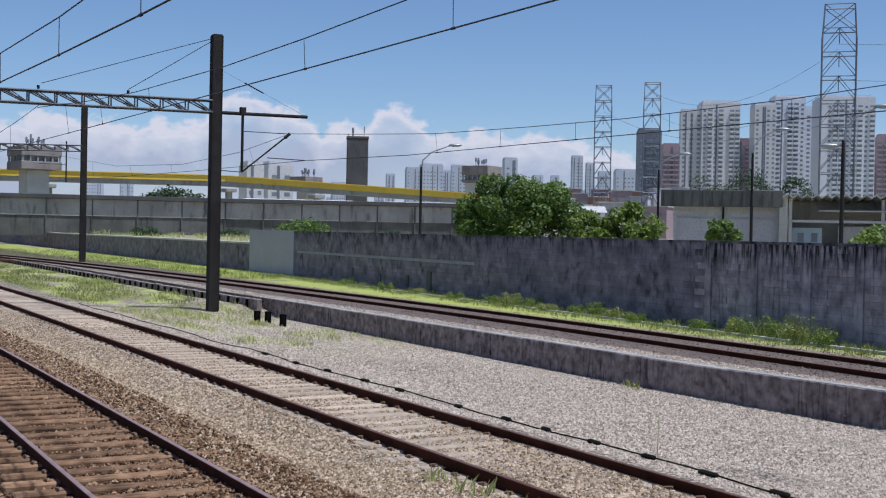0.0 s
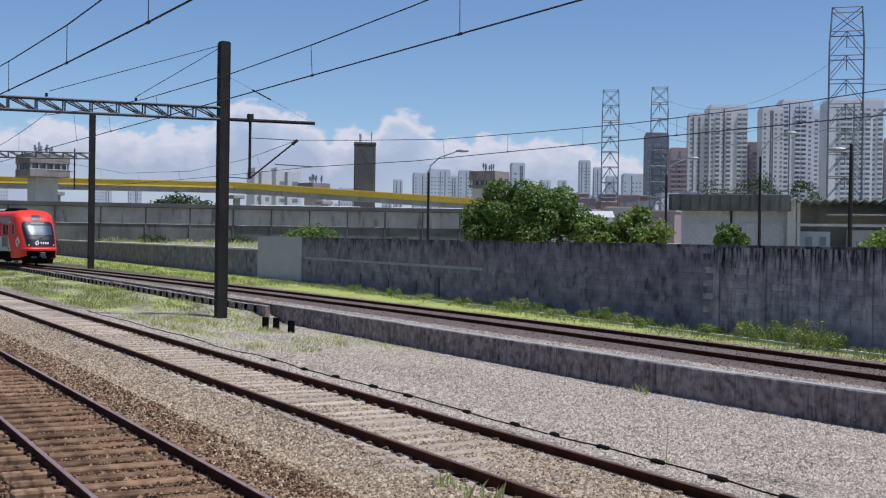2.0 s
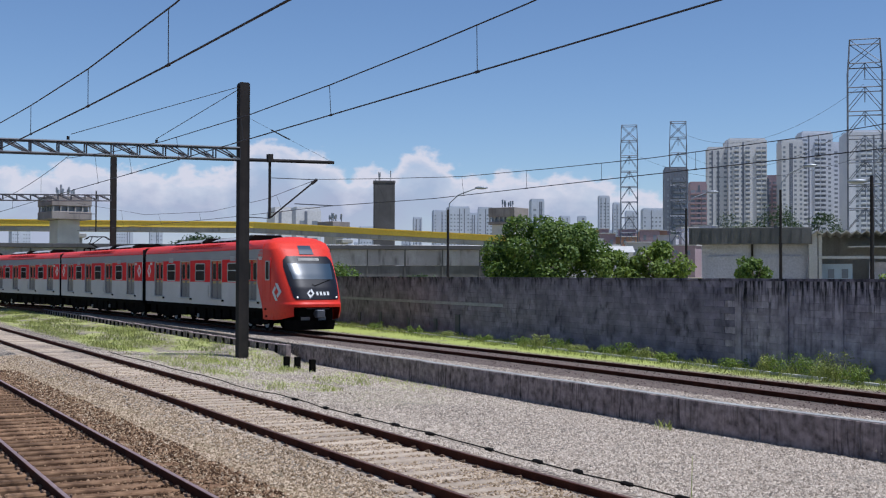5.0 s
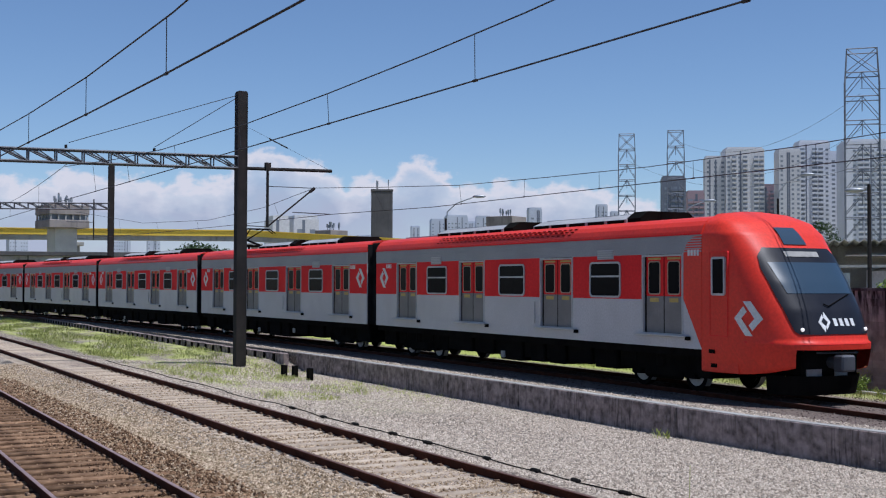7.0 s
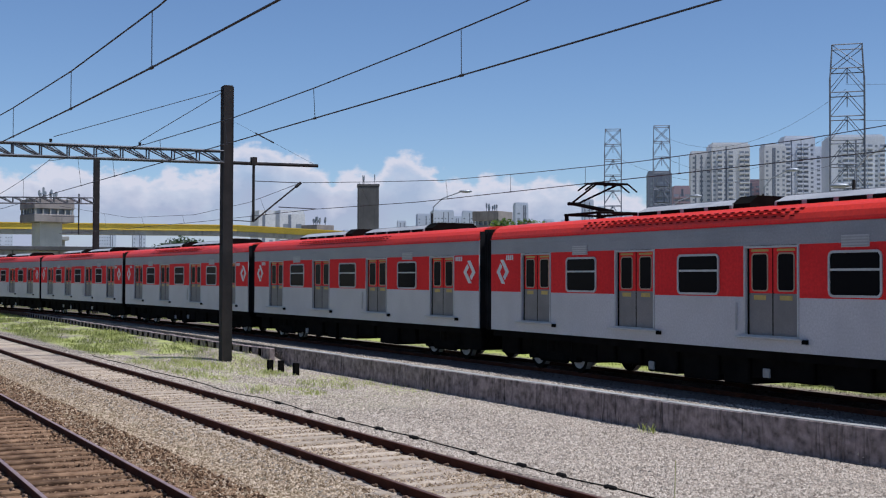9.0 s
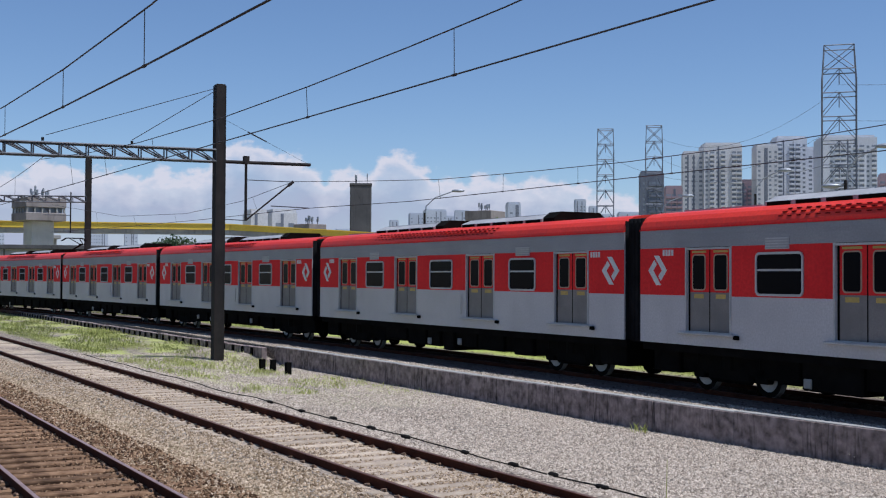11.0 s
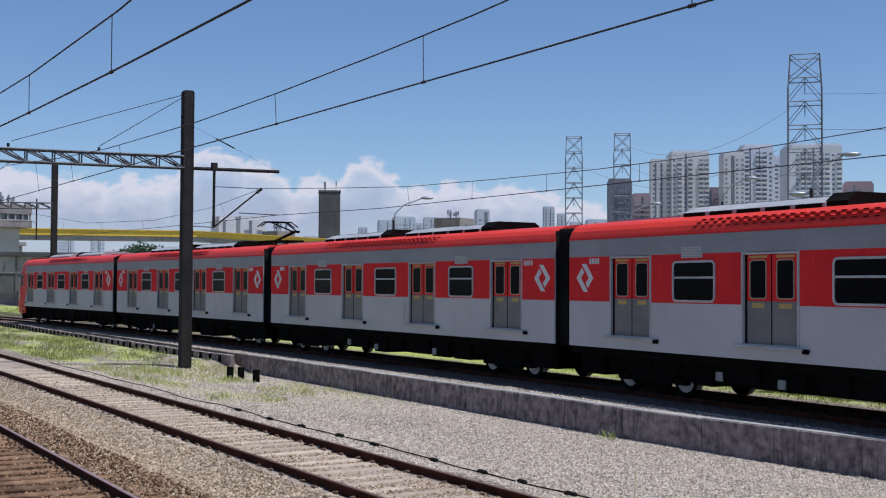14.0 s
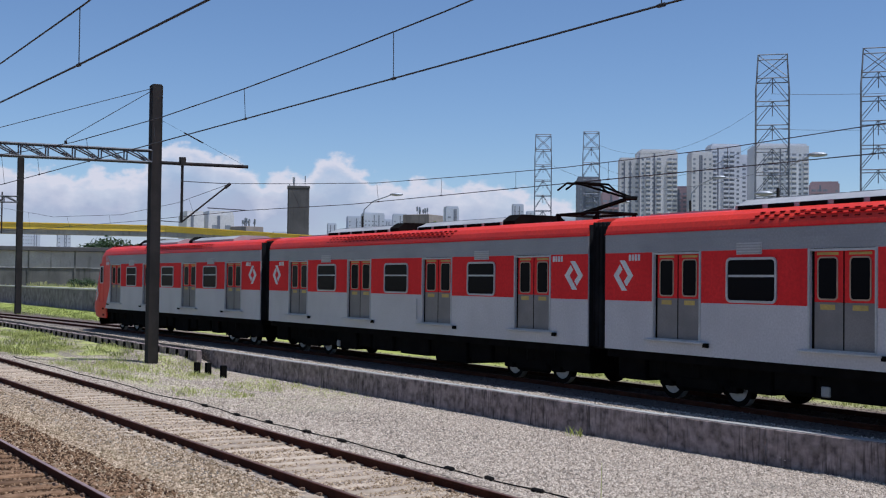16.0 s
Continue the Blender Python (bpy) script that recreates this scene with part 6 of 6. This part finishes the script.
def pylon(x, y, rz, wb, wt, h, label, levels):
    p = thing("lattice_pylon", x, y, 1.8, rz, label, "pylon", "lattice pylons")
    def corner(z, k):
        w = wb if z < h * 0.86 else wb + (wt - wb) * (z / h - 0.86) / 0.14
        return Vector((w / 2 * (1 if k in (0, 3) else -1), w / 2 * (1 if k in (0, 1) else -1), z))

    def leg_mesh(k):
        bm = bmesh.new()
        bar(bm, corner(0, k), corner(h * 0.86, k), 0.15, 5)
        bar(bm, corner(h * 0.86, k), corner(h, k), 0.1, 5)
        return bm

    for k in range(4):
        part("leg", leg_mesh(k), M["pylon_steel"], p, "steel angle leg")
    for i in range(levels + 1):
        z = h * i / levels
        bm = bmesh.new()
        for k in range(4):
            a, b = corner(z, k), corner(z, (k + 1) % 4)
            bar(bm, a, b, 0.11, 4)
            if i < levels:
                zt = h * (i + 1) / levels
                c, d2 = corner(zt, k), corner(zt, (k + 1) % 4)
                if i == levels - 1:
                    bar(bm, a, d2, 0.08, 4)
                    bar(bm, b, c, 0.08, 4)
                else:
                    m_ = (c + d2) / 2
                    bar(bm, a.lerp(c, 0.15), m_, 0.07, 4)
                    bar(bm, b.lerp(d2, 0.15), m_, 0.07, 4)
                    bar(bm, m_, m_ - Vector((0, 0, (zt - z) * 0.45)), 0.09, 4)
        tagged(part("bracing", bm, M["pylon_steel"], p, "steel cross bracing"), kind="stuff")
    return p


pylon(-297.8, 219.5, 53.6, 5.0, 4.6, 46.0, "grey steel lattice pylon in the distance", 10)
pylon(-289.0, 231.0, 51.4, 5.0, 4.6, 46.8, "grey steel lattice pylon in the distance", 10)
pylon(-171.0, 182.4, 43.2, 6.4, 5.6, 46.6, "tall grey steel lattice pylon", 10)
pylon(-155.8, 195.2, 38.6, 6.4, 5.6, 47.0, "tall grey steel lattice pylon", 10)
pl = thing("power_line", 0, 0, 0, 0, "thin high-voltage lines between the pylons", "power line")
for k, (a, b, dip) in enumerate((((-289, 231, 46), (-171, 182, 40), 7), ((-289, 231, 40), (-171, 182, 33), 7), ((-171, 182, 41), (-100, 230, 46), 3), ((-171, 182, 34), (-100, 230, 39), 3), ((-297, 219, 40), (-171, 182, 26), 6))):
    raw("conductor", *tube([(a[0] + (b[0] - a[0]) * t, a[1] + (b[1] - a[1]) * t, a[2] + (b[2] - a[2]) * t - 4 * dip * t * (1 - t)) for t in np.linspace(0, 1, 20)], 0.035, 4), M["truss_steel"], pl)


# ---- skyline ----
def high_rise(x, y, w, top, mat, label, seed, bays=None, fl=3.0, balconies=True, d=None, name="apartment_building"):
    rng = random.Random(seed)
    d = d or max(12, w * 0.8)
    rz = math.degrees(math.atan2(y, x)) - 90 + rng.uniform(4, 16)
    b = thing(name, x, y, 1.5, rz, label, "building", "skyline buildings")
    h = top - 1.5
    part("wall", boxed(-w / 2, w / 2, 0, d, 0, h * 0.985), mat, b)
    k = w * rng.uniform(0.25, 0.4)
    part("roof", boxed(-k, k, d * 0.2, d * 0.8, h * 0.985, h), mat, b, "roof plant room")
    part("roof_parapet", boxed(-w * 0.46, w * 0.46, d * 0.04, d * 0.96, h * 0.985, h * 0.985 + 1.3), mat, b)
    s = -1
    n = int(h / fl) - 1
    bays = bays or max(2, int(w / 3.4))
    bw = w / bays
    solid = {rng.randrange(bays)} if bays > 3 else set()
    vw, fw, vb, fb = [], [], [], []

    def add(v, f, x0, x1, y0, y1, z0, z1):
        q = len(v)
        v += [(x0, y0, z0), (x1, y0, z0), (x1, y1, z0), (x0, y1, z0), (x0, y0, z1), (x1, y0, z1), (x1, y1, z1), (x0, y1, z1)]
        f += [tuple(q + i for i in t) for t in ((0, 1, 5, 4), (1, 2, 6, 5), (2, 3, 7, 6), (3, 0, 4, 7), (4, 5, 6, 7), (3, 2, 1, 0))]

    for c in range(bays):
        if c in solid:
            continue
        bal = balconies and rng.random() < 0.55
        for i in range(1, n):
            z = i * fl
            x0 = -w / 2 + c * bw
            if bal:
                add(vb, fb, x0 + bw * 0.05, x0 + bw * 0.95, -1.0, 0.0, z, z + 1.15)
                add(vw, fw, x0 + bw * 0.1, x0 + bw * 0.9, -0.06, 0.0, z + 1.2, z + 2.6)
            else:
                add(vw, fw, x0 + bw * 0.28, x0 + bw * 0.72, -0.06, 0.0, z + 0.95, z + 2.3)
    if vw:
        tagged(raw("window_grid", vw, fw, M["window_far"], b, "rows of dark windows"), kind="stuff")
    if vb:
        tagged(raw("balcony", vb, fb, mat, b, "stacked balconies"), kind="stuff")
    # raised dark strips, coloured like the shade of deep vertical recesses
    for q in range(rng.randrange(1, 3)):
        u = rng.uniform(-0.35, 0.35) * w
        part("recess", boxed(u - 0.5, u + 0.5, -0.1, 0.0, 0, h * 0.97), M["facade_dark"], b, "dark strip painted as a shaded recess")
    return b


W_, P_, D_, F_, B_ = M["facade_white"], M["facade_pink"], M["facade_dark"], M["facade_haze"], M["facade_beige"]
for k, (x, y, w, top, mt) in enumerate((
        (-609, 519, 13.5, 85.6, B_), (-597, 533, 24.3, 90.9, B_), (-633, 582, 15.1, 71.5, P_), (-578, 553, 13.9, 89.3, B_), (-582, 578, 19.7, 96.4, W_),
        (-586, 602, 10.0, 91.1, W_), (-529, 573, 32.6, 91.4, W_), (-523, 605, 17.3, 68.8, P_), (-547, 436, 13.2, 64.0, D_), (-586, 484, 10.2, 60.0, P_))):
    nm = {id(B_): "tall beige-grey apartment tower with balconies", id(P_): "reddish apartment tower", id(W_): "tall pale apartment tower with balconies", id(D_): "dark slate-grey tower"}[id(mt)]
    high_rise(x, y, w, top, mt, nm + " on the skyline", 100 + k)
# far towers, their haze painted by the facade colour
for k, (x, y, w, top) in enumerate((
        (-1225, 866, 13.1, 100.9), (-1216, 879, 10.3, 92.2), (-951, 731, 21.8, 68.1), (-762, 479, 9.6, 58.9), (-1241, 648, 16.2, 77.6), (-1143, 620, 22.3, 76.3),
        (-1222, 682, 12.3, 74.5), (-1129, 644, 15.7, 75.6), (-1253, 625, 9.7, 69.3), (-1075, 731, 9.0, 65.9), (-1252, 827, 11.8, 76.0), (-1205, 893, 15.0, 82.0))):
    high_rise(x, y, w, top, F_, "distant haze-tinted high-rise on the skyline", 130 + k, fl=4.0, balconies=False)
for k, (x, y, w, top) in enumerate(((-394, 145, 5.9, 25.0), (-401, 157, 9.0, 25.8))):
    high_rise(x, y, w, top, B_, "pale grey slab block beyond the bridge", 150 + k, fl=3.0, balconies=False)
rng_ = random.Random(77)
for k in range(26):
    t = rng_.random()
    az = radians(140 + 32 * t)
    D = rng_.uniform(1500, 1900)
    high_rise(D * math.cos(az), D * math.sin(az), rng_.uniform(12, 30), 2.4 + D * math.tan(radians(rng_.uniform(1.2, 2.3))), F_, "distant haze-tinted high-rise on the skyline", 160 + k, fl=5.0, balconies=False)


def small_house(x, y, z, w, h, rz, mat, label):
    s = thing("small_house", x, y, 1.5, rz, label, "house", "hillside houses")
    part("wall", boxed(-w / 2, w / 2, 0, w, 0, z + h - 1.5), mat, s)
    part("roof", boxed(-w / 2 - 0.3, w / 2 + 0.3, -0.3, w + 0.3, z + h - 1.5, z + h - 1.2), M["tile"], s)
    for q in (-0.25, 0.25):
        part("window", boxed(q * w - 0.5, q * w + 0.5, -0.06, 0, z + h * 0.4 - 1.5, z + h * 0.7 - 1.5), M["window_far"], s)


for k in range(46):
    az = radians(rng_.uniform(136.5, 147.5))
    D = rng_.uniform(330, 520)
    zz = 4.5 + (D - 330) * 0.06 + rng_.uniform(0, 3)
    small_house(D * math.cos(az), D * math.sin(az), zz, rng_.uniform(5, 9), rng_.uniform(3, 6), math.degrees(az) - 90 + rng_.uniform(-25, 25),
                rng_.choice([M["brick"], M["brick"], M["render_wall"], M["concrete_pale"], M["facade_pink"]]), "small hillside house of brick and render")


# ---- grass ----
def tufts(name, spots, n_blades, mat, label, seed):
    """Tufts of blades as one object. spots: x, y, z, height, spread."""
    rs = np.random.RandomState(seed)
    S = np.array(spots)
    i = np.repeat(np.arange(len(S)), n_blades)
    n = len(i)
    a = rs.uniform(0, 6.283, n)
    r = S[i, 4] * np.sqrt(rs.rand(n))
    px, py, pz = S[i, 0] + r * np.cos(a), S[i, 1] + r * np.sin(a), S[i, 2] - 0.02
    h = S[i, 3] * rs.uniform(0.5, 1.2, n)
    b = rs.uniform(0, 6.283, n)
    lean = h * rs.uniform(0.1, 0.7, n)
    w = 0.006 + h * 0.012
    tx, ty = px + lean * np.cos(b), py + lean * np.sin(b)
    v = np.stack([np.stack([px - w * np.sin(b), py + w * np.cos(b), pz], -1), np.stack([px + w * np.sin(b), py - w * np.cos(b), pz], -1),
                  np.stack([px + lean * 0.4 * np.cos(b) + w * 0.6 * np.sin(b), py + lean * 0.4 * np.sin(b) - w * 0.6 * np.cos(b), pz + h * 0.65], -1),
                  np.stack([tx, ty, pz + h], -1)], 1).reshape(-1, 3)
    f = np.arange(4 * n).reshape(-1, 4)
    ob = raw(name, v.tolist(), f.tolist(), mat)
    return tagged(ob, label, "grass", kind="stuff")


def scatter(n, x0, x1, y0, y1, zf, h, spread, seed, thr):
    rs = random.Random(seed)
    out = []
    while len(out) < n:
        x, y = rs.uniform(x0, x1), rs.uniform(y0, y1)
        if noise.noise(Vector((x * 0.22, y * 0.5, seed))) + rs.uniform(-0.25, 0.25) < thr:
            continue
        out.append((x, y, zf(x, y), h * rs.uniform(0.4, 1.3), spread))
    return out


tufts("verge_grass", scatter(900, -70, -30, 10.6, 16.1, ground_z, 0.14, 0.3, 1, 0.05), 14, M["blade_dry"], "sparse yellow-green grass on the ballast", 1)
tufts("verge_grass", scatter(900, -105, -46, 10.6, 15.6, lambda x, y: ground_z(x, min(y, 14)), 0.2, 0.4, 2, -0.05), 14, M["blade"], "low green grass beside the track edge", 2)
tufts("wall_grass", [(x, y_back(x) - d, 0.08, h, 0.3) for x, d, h in [(random.Random(k).uniform(-66, -16), random.Random(k + 999).uniform(0.15, 1.9), random.Random(k + 77).uniform(0.05, 0.2)) for k in range(1000)]], 12, M["blade"], "green grass strip along the wall", 3)
tufts("bank_grass", [(x, c_y + 2.2 + q * max(0.5, y_back(x) - c_y - 2.6), 0.08, 0.08 + 0.14 * w, 0.5) for x, c_y, q, w in
      [(xx, float(np.interp(xx, C_PTS[:, 0], C_PTS[:, 1])), random.Random(k + 5).random(), random.Random(k + 9).random()) for k, xx in enumerate(np.linspace(-135, -60, 1500))]], 10, M["blade"], "bright green grass bank between track and wall", 4)
tufts("tall_weeds", [(x, y_back(x) - d, 0.08, h * 0.7, s * 0.85) for x, d, h, s in ((-37.5, 1.0, 0.5, 0.4), (-38.4, 0.9, 0.4, 0.35), (-36.2, 0.9, 0.3, 0.3), (-31.5, 0.9, 0.32, 0.3), (-32.6, 0.8, 0.4, 0.3), (-24.2, 0.8, 0.45, 0.35), (-23.2, 0.7, 0.55, 0.35),
      (-22.4, 0.9, 0.6, 0.4), (-25.4, 0.7, 0.35, 0.3), (-26.6, 0.8, 0.3, 0.25), (-52, 1.0, 0.4, 0.5), (-57, 1.0, 0.4, 0.5), (-29.8, 0.8, 0.35, 0.3), (-28.0, 0.8, 0.35, 0.3), (-20.6, 0.9, 0.3, 0.4))], 55, M["blade"], "tall light green weeds at the wall foot", 5)
tufts("platform_weeds", [(x, y_back(x) + d, 1.75, h, 0.6) for x, d, h in [(random.Random(k).uniform(-160, -72), random.Random(k + 31).uniform(2, 45), random.Random(k + 62).uniform(0.15, 0.6)) for k in range(700)]], 10, M["blade_dry"], "dry rough weeds on the old platform", 6)
tufts("track_weeds", [(-11.4, 6.75, -0.15, 0.22, 0.25), (-12.1, 6.7, -0.15, 0.2, 0.2), (-10.6, 6.6, -0.15, 0.2, 0.3), (-10.2, 6.5, -0.2, 0.25, 0.3), (-20.7, 16.2, -0.6, 0.25, 0.2), (-31, 11.2, -0.3, 0.2, 0.3)], 26, M["blade_dry"], "dry weeds growing in the ballast", 7)

def leafy_weed(x, y, z, h, r, seed):
    """A bushy weed: a few bent stems with many small leaves."""
    w = thing("weed_bush", x, y, z, 0, "leafy light green weed at the wall foot", "weed", "weeds along the wall")
    rng = random.Random(seed)
    bm, clumps = bmesh.new(), []
    for k in range(7):
        a, q = rng.uniform(0, 6.283), r * rng.uniform(0.3, 1.0)
        tip = (math.cos(a) * q, math.sin(a) * q, h * rng.uniform(0.55, 1.0))
        bar(bm, (0, 0, -0.03), tip, 0.012, 5, 0.005)
        clumps += [(tip, r * 0.3), ((tip[0] * 0.7, tip[1] * 0.7, tip[2] * 0.55), r * 0.34)]
    part("stem", bm, M["blade"], w)
    raw("foliage", *leaf_cloud(800, clumps, 0.035, seed, 0.35), M["leaf_light"] if seed % 3 else M["blade"], w)


for k, (x, d, h, r) in enumerate(((-37.6, 0.9, 0.75, 0.35), (-36.4, 0.8, 0.5, 0.4), (-38.7, 1.0, 0.45, 0.4), (-35.0, 0.9, 0.35, 0.35), (-33.4, 0.8, 0.4, 0.35), (-32.2, 0.7, 0.65, 0.3),
                                  (-31.0, 0.8, 0.45, 0.4), (-29.5, 0.9, 0.4, 0.4), (-26.6, 0.8, 0.4, 0.35), (-25.2, 0.7, 0.7, 0.35), (-24.3, 0.9, 0.75, 0.45), (-23.2, 0.8, 0.95, 0.5),
                                  (-22.3, 0.9, 1.0, 0.55), (-21.6, 1.0, 0.6, 0.4), (-42.0, 1.0, 0.35, 0.4), (-45.5, 0.9, 0.35, 0.4), (-49.0, 1.0, 0.4, 0.4), (-54.0, 1.0, 0.4, 0.5))):
    leafy_weed(x, y_back(x) - d, 0.09, 0.62 * h, 1.15 * r, 300 + k)

stalk = thing("dry_stalk", -12.75, 10.4, -0.3, 0, "single thin dry stalk standing in the ballast", "plant")
part("stem", barred((0, 0, 0), (0.02, 0.0, 0.62), 0.008, 5, 0.004), M["blade_dry"], stalk)


motions()
